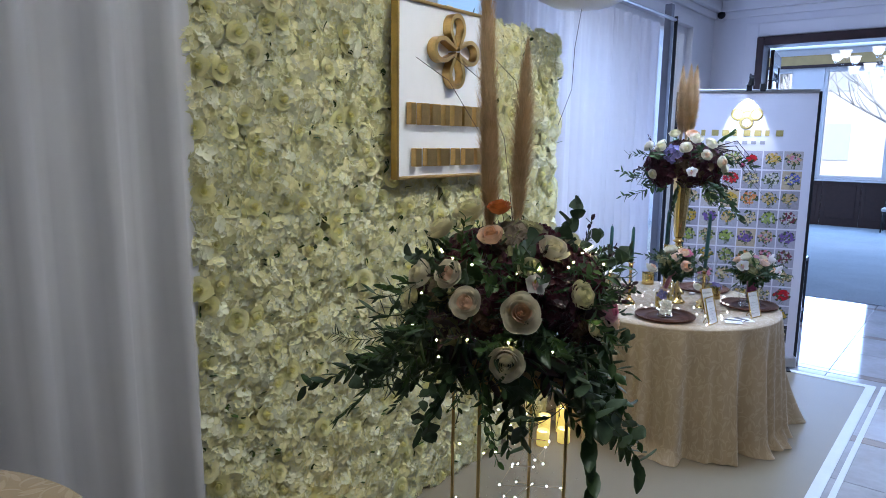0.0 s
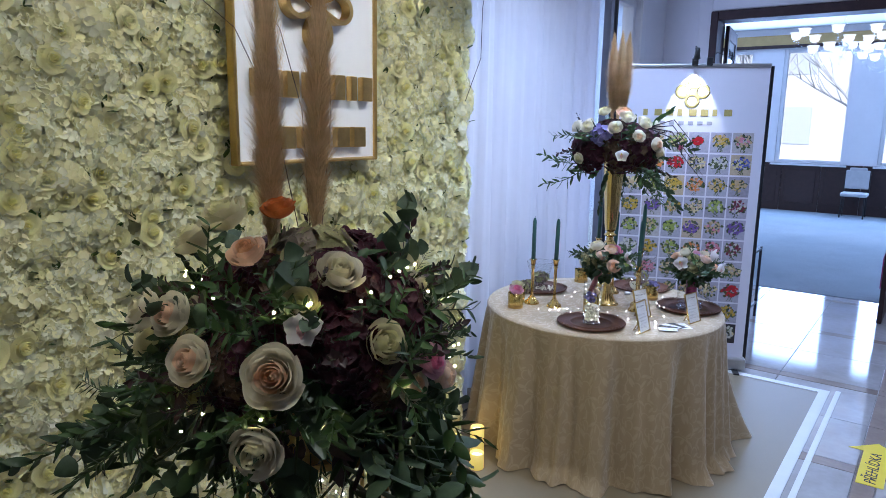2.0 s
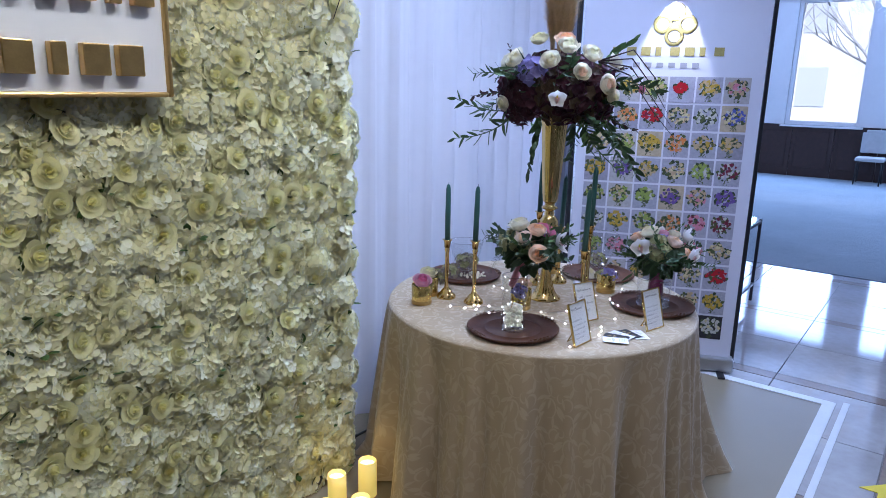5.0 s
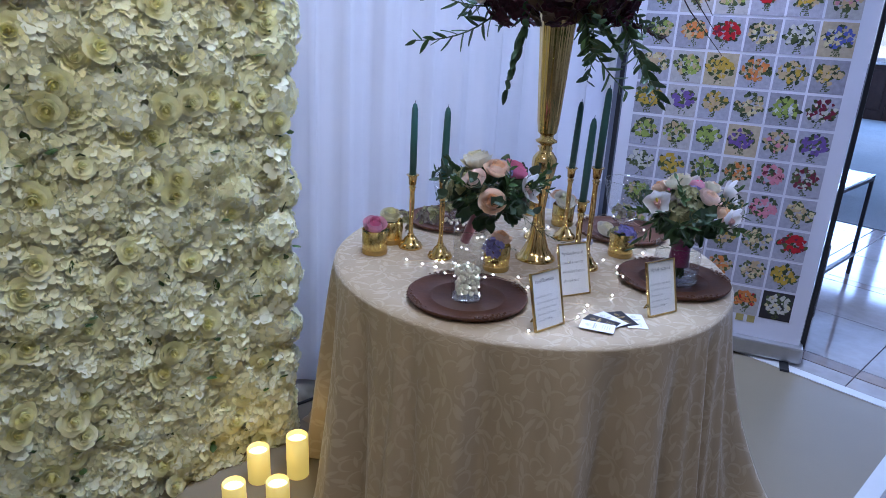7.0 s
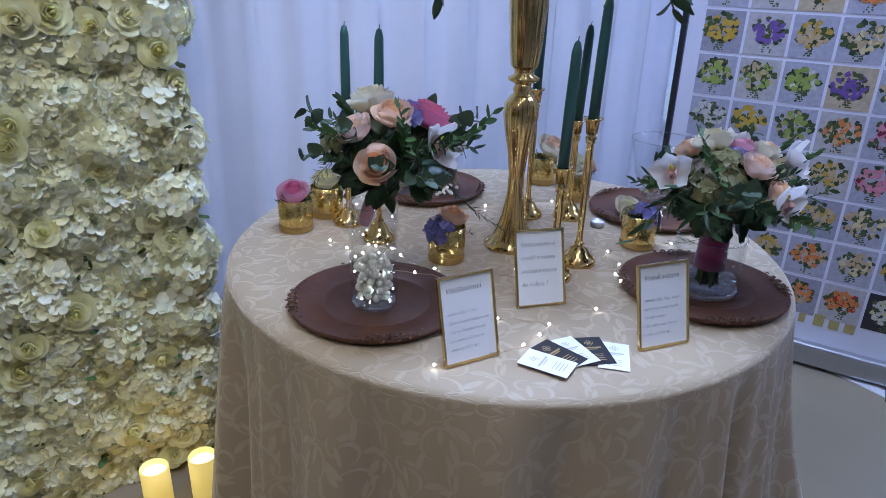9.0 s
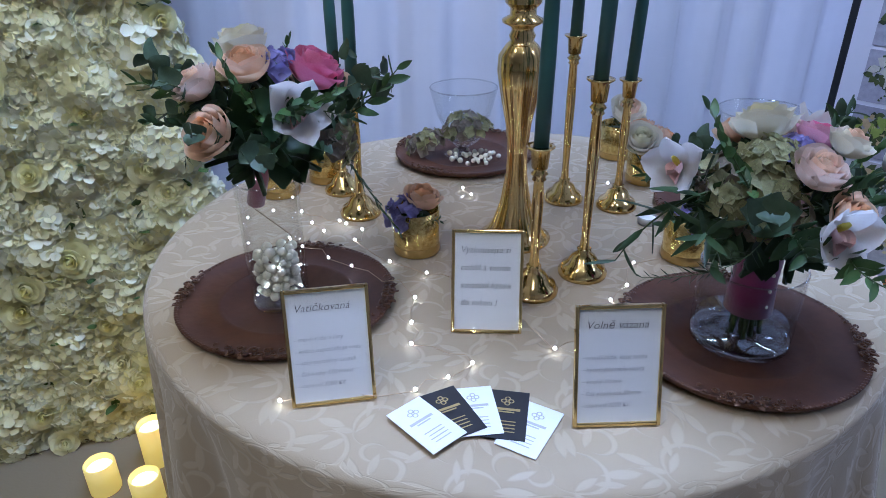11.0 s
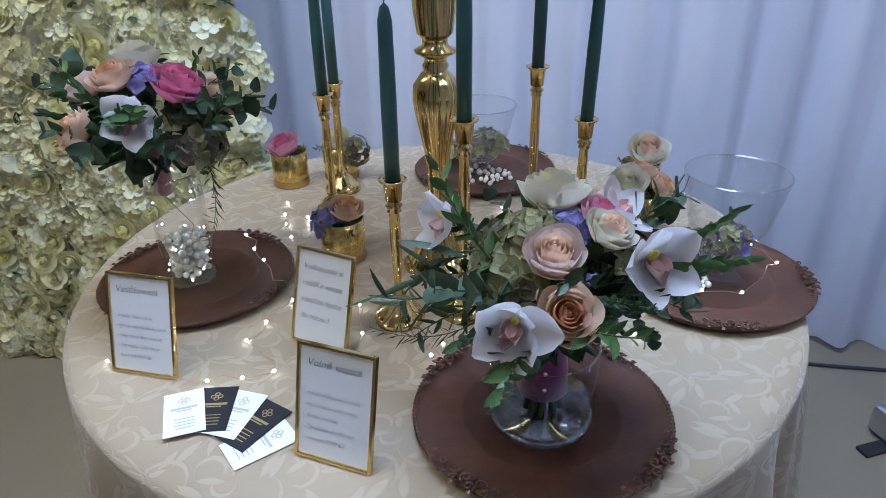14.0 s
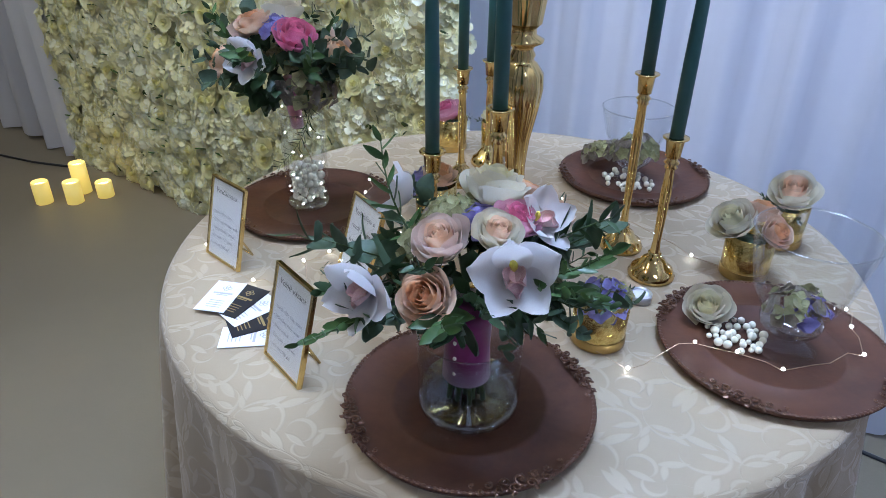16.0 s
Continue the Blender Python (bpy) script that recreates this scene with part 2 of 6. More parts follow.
    nt.links.new(fig, rr.inputs["Value"]), nt.links.new(rr.outputs[0], b.inputs["Roughness"])
    weave = node("ShaderNodeTexNoise")
    weave.inputs["Scale"].default_value = 700
    nt.links.new(uv, weave.inputs["Vector"])
    bp = nt.nodes.new("ShaderNodeBump")
    bp.inputs["Strength"].default_value, bp.inputs["Distance"].default_value = 0.3, 0.002
    nt.links.new(calc("MULTIPLY_ADD", weave.outputs["Fac"], .35, fig), bp.inputs["Height"]), nt.links.new(bp.outputs[0], b.inputs["Normal"])
    return m


CLOTH = damask("cream_damask", (0.395, 0.30, 0.185), (0.43, 0.335, 0.215))

# ---- mesh helpers ----


def link_mesh(name, verts, faces, material, parent=None, label="", m=None, smooth=False, mats=None, idx=None, uvs=None):
    me = bpy.data.meshes.new(name)
    me.from_pydata([tuple(v) for v in verts], [], [tuple(f) for f in faces])
    for one in (mats or [material]):
        me.materials.append(one)
    if idx is not None:
        me.polygons.foreach_set("material_index", np.array(idx, dtype=np.int32))
    if smooth:
        me.polygons.foreach_set("use_smooth", np.ones(len(me.polygons), dtype=bool))
    if uvs is not None:
        layer = me.uv_layers.new(name="UVMap")
        flat = np.array(uvs, dtype=np.float32)[[me.loops[i].vertex_index for i in range(len(me.loops))]]
        layer.data.foreach_set("uv", flat.ravel())
    me.update()
    return place(name, me, parent, label, m)


def place(name, me, parent=None, label="", m=None):
    ob = new(name, me)
    if parent is not None:
        ob.parent = parent
    if m is not None:
        ob.matrix_basis = m
    if label:
        ob["label"] = label
    return ob


def part(name, bm, material, parent, label="", m=None, smooth=False):
    me = bpy.data.meshes.new(name)
    bm.to_mesh(me)
    bm.free()
    me.materials.append(material)
    if smooth:
        me.polygons.foreach_set("use_smooth", np.ones(len(me.polygons), dtype=bool))
    return place(name, me, parent, label, m)


def empty(name, m, label, category, group="", kind=""):
    ob = new(name)
    ob.empty_display_size = 0.05
    ob.matrix_world = m
    return tagged(ob, label, category, group, kind)


def box(bm, x0, x1, y0, y1, z0, z1, bevel=0.0, m=None):
    mm = Matrix.LocRotScale(((x0 + x1) / 2, (y0 + y1) / 2, (z0 + z1) / 2), None, (x1 - x0, y1 - y0, z1 - z0))
    g = bmesh.ops.create_cube(bm, size=1, matrix=(m @ mm) if m else mm)
    if bevel:
        es = {e for v in g["verts"] for e in v.link_edges}
        bmesh.ops.bevel(bm, geom=list(es), offset=bevel, segments=2, affect="EDGES", profile=0.5)
    return bm


def boxes(*dims, bevel=0.0):
    bm = bmesh.new()
    for d in dims:
        box(bm, *d, bevel=bevel)
    return bm


def lathe(profile, seg=32, wobble=None):
    """Verts and faces of a turned shape from (radius, height) pairs."""
    p = np.array(profile, float)
    a = np.linspace(0, 2 * math.pi, seg, endpoint=False)
    v = np.stack([p[:, 0, None] * np.cos(a), p[:, 0, None] * np.sin(a), np.repeat(p[:, 1, None], seg, 1)], -1).reshape(-1, 3)
    f = [(i * seg + j, i * seg + (j + 1) % seg, (i + 1) * seg + (j + 1) % seg, (i + 1) * seg + j) for i in range(len(p) - 1) for j in range(seg)]
    return v, f


def turned(name, profile, material, parent, label="", m=None, seg=32):
    v, f = lathe(profile, seg)
    return link_mesh(name, v, f, material, parent, label, m, smooth=True)


def tube_geo(points, radius, seg=6, taper=1.0):
    """Verts and faces of a round rod along points."""
    P = [Vector(p) for p in points]
    vs, fs = [], []
    n = len(P)
    up = Vector((0.13, 0.31, 0.94))
    for i, p in enumerate(P):
        t = (P[min(i + 1, n - 1)] - P[max(i - 1, 0)]).normalized()
        a = t.cross(up)
        a = a.normalized() if a.length > 1e-4 else t.orthogonal().normalized()
        b = t.cross(a)
        r = radius * (1 + (taper - 1) * i / max(n - 1, 1))
        for k in range(seg):
            an = 2 * math.pi * k / seg
            vs.append(p + r * (math.cos(an) * a + math.sin(an) * b))
    for i in range(n - 1):
        for k in range(seg):
            fs.append((i * seg + k, i * seg + (k + 1) % seg, (i + 1) * seg + (k + 1) % seg, (i + 1) * seg + k))
    fs.append(tuple(range(seg))[::-1])
    fs.append(tuple((n - 1) * seg + k for k in range(seg)))
    return [tuple(v) for v in vs], fs


def tube(name, points, radius, material, parent=None, label="", m=None, seg=8, taper=1.0):
    v, f = tube_geo(points, radius, seg, taper)
    return link_mesh(name, v, f, material, parent, label, m, smooth=True)


class Geo:
    """Gathers many small shapes into one mesh."""

    def __init__(self):
        self.v, self.f, self.i, self.n = [], [], [], 0

    def add(self, v, f, m=None, idx=0):
        v = np.asarray(v, float)
        if m is not None:
            a = np.array(m)
            v = v @ a[:3, :3].T + a[:3, 3]
        self.v.append(v)
        f = np.asarray(f) + self.n if not isinstance(f, list) else [tuple(k + self.n for k in q) for q in f]
        self.f.extend(map(tuple, f))
        self.i.extend([idx] * len(f))
        self.n += len(v)

    def out(self, name, mats, parent=None, label="", m=None, smooth=True):
        mats = mats if isinstance(mats, list) else [mats]
        return link_mesh(name, np.concatenate(self.v), self.f, None, parent, label, m, smooth, mats, self.i)


def text(name, body, size, material, parent, m, bevel=0.0, depth=0.0006, align="LEFT", shear=0.0, width=1.0, thin_strokes=True):
    cu = bpy.data.curves.new(name, "FONT")
    cu.body, cu.size, cu.align_x, cu.extrude, cu.shear = body, size, align, depth, shear
    cu.resolution_u, cu.offset = 2, -.013 * size if thin_strokes else 0
    ob = bpy.data.objects.new("tmp", cu)
    scene.collection.objects.link(ob)
    dg = bpy.context.evaluated_depsgraph_get()
    me = bpy.data.meshes.new_from_object(ob.evaluated_get(dg))
    bpy.data.objects.remove(ob)
    me.materials.clear()
    me.materials.append(material)
    return place(name, me, parent, "", m @ Matrix.Diagonal((width, 1, 1, 1)))


# ---- the room ----


def structure(name, bm, material, label, category, m=ROOM):
    ob = part(name, bm, material, None, label, m)
    return tagged(ob, label, category, kind="structure")


structure("ground", boxes((-80, 80, -80, 80, -0.6, -0.13)), mat("pale_street", (0.5, 0.5, 0.5), 0.8, vary=0.2, scale=0.3), "pale ground outside the windows", "ground")
floor = structure("floor", boxes((-6.0, 5.87, -7.0, 1.0, -0.12, -0.014)), GROUT, "grey grout bed under polished marble tiles", "floor")
structure("floor_sheet", boxes((-6.0, 2.84, -1.52, 0.6, -0.013, 0.0)), VINYL, "smooth beige floor sheet laid under the flower stand", "floor")
structure("trim", boxes((-6.0, 2.86, -1.54, -1.48, 0.0, 0.003), (2.80, 2.86, -1.48, 0.6, 0.0, 0.003)), WHITE_TAPE, "white tape along the edge of the floor sheet", "trim")
structure("trim", boxes((-6.0, 2.90, -1.60, -1.57, -0.004, 0.001)), WHITE_TAPE, "second thin white line beside the floor sheet", "trim")
structure("floor_far_room", boxes((5.87, 14.1, -6.0, 4.0, -0.12, 0.004)), BLUE_CARPET, "blue-grey wall-to-wall carpet in the next room", "floor")

# walls of the hall
structure("wall_window_side", boxes((-6.0, 0.6, 0.8, 1.0, 0, 3.4), (5.1, 5.87, 0.8, 1.0, 0, 3.4), (0.6, 5.1, 0.8, 1.0, 3.02, 3.4), (0.6, 5.1, 0.8, 1.0, 0, 0.45)), WALL, "white painted wall with a tall window opening", "wall")
structure("wall_doorway", boxes((5.87, 6.07, 0.28, 1.0, 0, 3.4), (5.87, 6.07, -7.0, -1.68, 0, 3.4), (5.87, 6.07, -1.68, 0.28, 2.96, 3.4)), WALL, "white painted wall round the double doorway", "wall")
structure("wall_behind", boxes((-6.2, -6.0, -7.0, 1.0, 0, 3.4)), WALL, "plain white wall closing the hall", "wall")
structure("wall_opposite", boxes((-6.0, 5.87, -7.2, -7.0, 0, 3.4)), WALL, "plain white wall closing the hall", "wall")
structure("ceiling", boxes((-6.2, 6.07, -7.2, 1.0, 3.4, 3.55)), CEIL, "white ceiling of the hall", "ceiling")
structure("cornice", boxes((-6.0, 5.87, 0.7, 0.8, 3.28, 3.4), (5.77, 5.87, -7.0, 0.7, 3.28, 3.4), (-6.0, 5.87, 0.76, 0.8, 3.2, 3.28), (5.83, 5.87, -7.0, 0.76, 3.2, 3.28), bevel=0.012), CEIL, "white stepped plaster cornice", "cornice")
# raised moulding round the window niche and the doorway
structure("trim", boxes((5.1, 5.22, 0.775, 0.8, 0.3, 3.14), (0.5, 5.1, 0.775, 0.8, 3.02, 3.14), bevel=0.008), CEIL, "white moulded frame round the window opening", "trim")
structure("trim", boxes((5.85, 5.87, 0.28, 0.42, 0, 3.12), (5.85, 5.87, -1.82, -1.68, 0, 3.12), (5.85, 5.87, -1.68, 0.28, 2.97, 3.12), bevel=0.006), CEIL, "pale moulded surround of the doorway", "trim")
structure("baseboard", boxes((5.2, 5.87, 0.78, 0.8, 0, 0.12), (5.85, 5.87, 0.42, 0.78, 0, 0.12), bevel=0.004), CEIL, "white baseboard", "baseboard")

PANE = GLASS


def window(name, m, w, h, bars=1, label="white-framed window letting in pale daylight"):
    """A framed window: m is at the sill's middle, x along the wall, z up."""
    e = empty(name, m, label, "window", kind="structure")
    t = 0.07
    bm = boxes((-w / 2, -w / 2 + t, -0.05, 0.05, 0, h), (w / 2 - t, w / 2, -0.05, 0.05, 0, h), (-w / 2 + t, w / 2 - t, -0.05, 0.05, h - t, h), (-w / 2 + t, w / 2 - t, -0.05, 0.05, 0, t), bevel=0.006)
    part("window_frame", bm, WALL, e)
    part("window_sill", boxes((-w / 2 - 0.06, w / 2 + 0.06, -0.2, 0.0, -0.04, -0.001), bevel=0.006), WALL, e)
    k = (w - 2 * t) / bars
    for i in range(bars):
        x0 = -w / 2 + t + i * k
        p = part("pane", boxes((x0, x0 + k - (0.04 if i < bars - 1 else 0), -0.006, 0.006, t, h - t)), PANE, e)
        p.visible_shadow = False
        if i < bars - 1:
            part("mullion", boxes((x0 + k - 0.04, x0 + k, -0.04, 0.04, t, h - t)), WALL, e)
    return e


window("window_1", at_room(2.85, 0.9, 0.45), 4.5, 2.57, 4)

# the next room
structure("wall_far_room", boxes((6.07, 14.1, 3.8, 4.0, 0, 3.75), (6.07, 14.1, -6.0, -5.8, 0, 3.75)), WALL, "white side wall of the next room", "wall")
far = [(13.9, 14.1, -6, 4, 0, 1.0), (13.9, 14.1, -6, 4, 3.34, 3.75)]
edges = (-6, -4.0, -2.5, -2.15, -0.85, -0.27, 1.03, 1.6, 2.6, 4)
for a, b in zip(edges[0::2], edges[1::2]):
    far.append((13.9, 14.1, a, b, 1.0, 3.34))
structure("wall_far_windows", boxes(*far), WALL, "white end wall with tall windows", "wall")
for i, (a, b) in enumerate(zip(edges[1:-1:2], edges[2:-1:2])):
    window("window_%d" % (i + 2), at_room(14.0, (a + b) / 2, 1.0, -90), b - a, 2.34)
structure("ceiling", boxes((6.07, 14.1, -6.0, 4.0, 3.75, 3.9)), CEIL, "white ceiling of the next room", "ceiling")
structure("trim", boxes((13.84, 13.9, -5.8, 3.8, 3.42, 3.62)), BAND, "ochre frieze above the windows", "trim")
structure("trim", boxes((13.82, 13.9, -5.8, 3.8, 3.36, 3.42)), WOOD_DARK, "dark moulding under the frieze", "trim")
panels = empty("trim", ROOM, "dark wooden wainscot panelling under the windows", "wainscot", kind="structure")
for i in range(13):
    y0 = -5.8 + i * 0.74
    bm = boxes((13.86, 13.9, y0, y0 + 0.732, 0.004, 1.0))
    box(bm, 13.845, 13.86, y0 + 0.08, y0 + 0.65, 0.18, 0.88, 0.006)
    part("panel", bm, WOOD_DARK, panels)
# pale bare trees and a house front outside, seen washed out through the panes
# house colours paled to stand in for the glare in the far windows
GLARE_PALE = mat("pale_facade", (0.82, 0.82, 0.81), 0.8, vary=0.15, scale=0.5)
hs = empty("house", at_room(34, -2, 0), "pale washed-out house front across the street", "house")
part("wall", boxes((0, 6, -14, 14, -0.2, 7.5)), GLARE_PALE, hs)
part("roof", boxes((-0.5, 6.5, -14.5, 14.5, 7.5, 8.0)), mat("grey_roof", (0.4, 0.4, 0.42), 0.7, vary=0.2, scale=1), hs)
for y in range(-12, 13, 3):
    for z in (1.0, 4.2):
        part("window", boxes((-0.06, 0.0, y - 0.6, y + 0.6, z, z + 1.7)), mat("house_glass", (0.55, 0.57, 0.6), 0.3) if "house_glass" not in bpy.data.materials else bpy.data.materials["house_glass"], hs)


def bare_tree(m, seed):
    rnd = random.Random(seed)
    e = empty("tree", m, "bare winter tree with thin pale branches", "tree")
    g = Geo()

    def limb(p, d, r, n):
        pts = [p]
        for _ in range(4):
            d = (d + Vector((rnd.uniform(-.25, .25), rnd.uniform(-.25, .25), rnd.uniform(-.05, .2)))).normalized()
            p = p + d * (0.35 + 0.15 * n)
            pts.append(p)
        g.add(*tube_geo(pts, r, 5, 0.5))
        if n > 0:
            for q in pts[1:]:
                for _ in range(2):
                    limb(q, (d + Vector((rnd.uniform(-1, 1), rnd.uniform(-1, 1), rnd.uniform(-.2, .7)))).normalized(), r * 0.5, n - 1)
    limb(Vector((0, 0, 1.6)), Vector((0, 0, 1)), 0.07, 2)
    bark = bpy.data.materials.get("pale_bark") or mat("pale_bark", (0.62, 0.6, 0.58), 0.9, vary=0.3, scale=10)
    g.out("crown", bark, e)
    tube("trunk", [(0, 0, -0.13), (0.02, 0, 0.8), (0, 0, 1.62)], 0.12, bark, e, taper=0.65)


for k, (s, y) in enumerate(((20, 0.2), (22, -2.4), (19, 2.6))):
    bare_tree(at_room(s, y), k)

# dark door frame and its two open leaves
structure("door_frame", boxes((5.80, 6.1, 0.2, 0.28, 0, 2.96), (5.80, 6.1, -1.68, -1.60, 0, 2.96), (5.80, 6.1, -1.60, 0.2, 2.86, 2.96), bevel=0.01), WOOD_DARK, "dark mahogany frame of the double doorway", "door frame")
LACE = mat("patterned_glass", (0.55, 0.6, 0.62), 0.25, vary=0.3, scale=18, trans=0.3)


def door_leaf(name, m, w, label):
    e = empty(name, m, label, "door", kind="structure")
    h = 2.84
    bm = boxes((0, 0.12, -0.02, 0.02, 0.01, h), (w - 0.12, w, -0.02, 0.02, 0.01, h), (0.12, w - 0.12, -0.02, 0.02, h - 0.14, h), (0.12, w - 0.12, -0.02, 0.02, 0.01, 0.95), (0.12, w - 0.12, -0.02, 0.02, 1.75, 1.85), bevel=0.006)
    part("frame", bm, WOOD_DARK, e)
    for z0, z1 in ((0.95, 1.75), (1.85, h - 0.14)):
        pane = part("pane", boxes((0.12, w - 0.12, -0.006, 0.006, z0, z1)), LACE, e, "patterned pale glass")
        g = Geo()
        for i in range(2):
            for j in range(int((z1 - z0) / 0.2)):
                cx, cz = 0.12 + (w - 0.24) * (i + 0.5) / 2, z0 + 0.11 + 0.2 * j
                pts = [(cx + 0.1 * math.cos(a), -0.012, cz + 0.09 * math.sin(a) * math.cos(a / 1.0)) for a in np.linspace(0, 2 * math.pi, 17)]
                g.add(*tube_geo(pts, 0.006, 5))
        g.out("tracery", BLACK, pane)
    for sgn in (-1, 1):
        tube("door_handle", [(w - 0.06, 0, 1.05), (w - 0.06, sgn * 0.06, 1.05), (w - 0.16, sgn * 0.065, 1.05)], 0.009, GREYMETAL, e, "steel lever handle")
    return e


door_leaf("door_1", at_room(6.1, 0.17, 0, 8), 0.86, "open dark wooden door leaf with patterned glass")
door_leaf("door_2", at_room(5.79, -1.66, 0, 180), 0.86, "dark wooden door leaf standing open towards the hall")
PINK = mat("pink_print", (0.45, 0.02, 0.16), 0.5, vary=0.1, scale=8)
poster = tagged(part("poster", boxes((4.98, 5.62, -1.635, -1.628, 0.32, 0.62)), PINK, None, "", ROOM), "pink printed notice fixed low on the dark door leaf", "poster")
for k in range(3):
    part("line", boxes((5.05, 5.35 - 0.06 * k, -1.628, -1.626, 0.54 - 0.06 * k, 0.565 - 0.06 * k)), CARD_WHITE, poster)

# security camera dome on the wall
e = empty("security_camera", at_room(5.87, 0.71, 3.25, -90) @ pose(0, 0, 0, 90, 0, 0), "small white dome camera with a black eye on the wall", "camera")
turned("base", [(0.0, 0), (0.07, 0), (0.072, 0.02), (0.055, 0.045), (0.0, 0.05)], WALL, e)
turned("eye", [(0.045, 0.03), (0.046, 0.05), (0.03, 0.075), (0.0, 0.085)], BLACK, e)

# chandeliers of clear glass
# emission stands in for the daylight that whitens the frosted glass
SHADE = mat("frosted_glass_daylit_glow", (0.85, 0.85, 0.84), 0.3, trans=0.35, emit=(1.0, 0.97, 0.92), strength=0.5)


def chandelier(m):
    e = empty("chandelier", m, "clear glass chandelier with tulip shades on curled arms", "chandelier")
    turned("stem", [(0.0, 0.9), (0.012, 0.9), (0.012, 0.3), (0.05, 0.25), (0.03, 0.12), (0.07, 0.05), (0.04, -0.1), (0.02, -0.2), (0.035, -0.28), (0.0, -0.36)], GLASS, e, seg=14)
    for ring, (n, r, z) in enumerate(((8, 0.62, 0.05), (5, 0.38, -0.15))):
        for i in range(n):
            a = 2 * math.pi * i / n + ring * 0.3
            c, s = math.cos(a), math.sin(a)
            pts = [(r * u * c, r * u * s, z - 0.02 - 0.16 * math.sin(math.pi * u) + 0.03 * u) for u in np.linspace(0.04, 1, 9)]
            arm = tube("arm", pts, 0.014, GLASS, e, seg=6)
            mm = Matrix.Translation((r * c, r * s, z))
            turned("shade", [(0.02, 0.02), (0.05, 0.03), (0.072, 0.07), (0.068, 0.1), (0.09, 0.13), (0.085, 0.128), (0.06, 0.1), (0.0, 0.04)], SHADE, arm, "frosted tulip shade", mm, 14)
            turned("drop", [(0.0, 0.02), (0.04, 0.015), (0.012, -0.02), (0.018, -0.07), (0.0, -0.11)], GLASS, arm, "hanging glass drop", mm, 8)
    return e


ch = chandelier(at_room(9.5, -0.55, 2.95))
copy_thing(ch, at_room(10.9, -1.05, 2.95, 20))

# banquet chairs against the far panelling
UPH = mat("pale_upholstery", (0.5, 0.5, 0.5), 0.8, vary=0.12, scale=12)


def banquet_chair(m):
    e = empty("banquet_chair", m, "banquet chair with pale upholstery and dark metal legs", "chair", "chairs by the far wall")
    for x in (-0.2, 0.2):
        for y in (-0.2, 0.2):
            tube("leg", [(x, y, 0), (x * 0.95, y * 0.95, 0.42)], 0.013, BLACK, e)
    part("seat", boxes((-0.23, 0.23, -0.22, 0.22, 0.42, 0.49), bevel=0.025), UPH, e)
    bm = boxes((-0.21, 0.21, 0.2, 0.25, 0.55, 0.92), bevel=0.02)
    box(bm, -0.15, 0.15, 0.2, 0.25, 0.90, 0.97, 0.02)
    part("backrest", bm, UPH, e)
    for x in (-0.215, 0.215):
        part("back_post", boxes((x - 0.01, x + 0.01, 0.21, 0.24, 0.42, 0.9)), BLACK, e)
    return e


bc = banquet_chair(at_room(13.45, -0.57, 0.004, -90))
copy_thing(bc, at_room(13.45, -2.3, 0.004, -90))

# nest of black side tables with a bottle, near the banner
def side_table(m, w, d, h):
    e = empty("side_table", m, "black metal side table with a clear glass top", "side table", "nest of side tables")
    r = 0.011
    for x in (-w / 2, w / 2):
        for y in (-d / 2, d / 2):
            part("leg", boxes((x - r, x + r, y - r, y + r, 0, h), bevel=0.002), BLACK, e)
    for z in (h - 0.02, 0.14):
        part("rail", boxes((-w / 2, w / 2, -d / 2 - r, -d / 2 + r, z - 0.01, z + 0.01), (-w / 2, w / 2, d / 2 - r, d / 2 + r, z - 0.01, z + 0.01)), BLACK, e)
    part("glass_top", boxes((-w / 2 - 0.012, w / 2 + 0.012, -d / 2 - 0.012, d / 2 + 0.012, h, h + 0.008), bevel=0.002), GLASS, e, "clear glass top")
    return e


side_table(at_room(4.05, -0.48, -0.002), 0.95, 0.45, 0.66)
side_table(at_room(3.36, -0.60, -0.002), 0.42, 0.42, 0.42)
e = empty("bottle", at_room(3.75, -0.45, 0.667), "clear plastic sanitiser bottle with a pale label", "bottle")
turned("body", [(0, 0), (0.036, 0), (0.038, 0.02), (0.038, 0.13), (0.014, 0.165), (0.014, 0.18), (0, 0.18)], mat("bluish_bottle", (0.7, 0.8, 0.85), 0.15, trans=0.6), e)
turned("label_band", [(0.0385, 0.04), (0.0385, 0.11)], CARD_WHITE, e)
turned("cap", [(0.0, 0.18), (0.016, 0.18), (0.016, 0.205), (0.0, 0.207)], mat("pink_cap", (0.6, 0.15, 0.2), 0.4), e)

# yellow floor arrow beside the sheet
YEL = mat("yellow_vinyl", (0.75, 0.58, 0.02), 0.45, vary=0.08, scale=15)
bm = bmesh.new()
ax = [(0.0, -0.06), (0.42, -0.06), (0.42, -0.13), (0.56, 0.0), (0.42, 0.13), (0.42, 0.06), (0.0, 0.06)]
top = [bm.verts.new((x, y, 0.002)) for x, y in ax]
bot = [bm.verts.new((x, y, -0.0005)) for x, y in ax]
bm.faces.new(top)
for i in range(len(ax)):
    bm.faces.new((bot[i], bot[(i + 1) % len(ax)], top[(i + 1) % len(ax)], top[i]))
arrow = tagged(part("floor_arrow", bm, YEL, None, "", at_room(1.60, -1.87, -0.001)), "yellow arrow sticker with black handwriting on the marble", "sticker")
text("writing", "PŘEHLÍDKA", 0.075, INK, arrow, pose(0.02, -0.025, 0.0025), shear=0.2, thin_strokes=False)

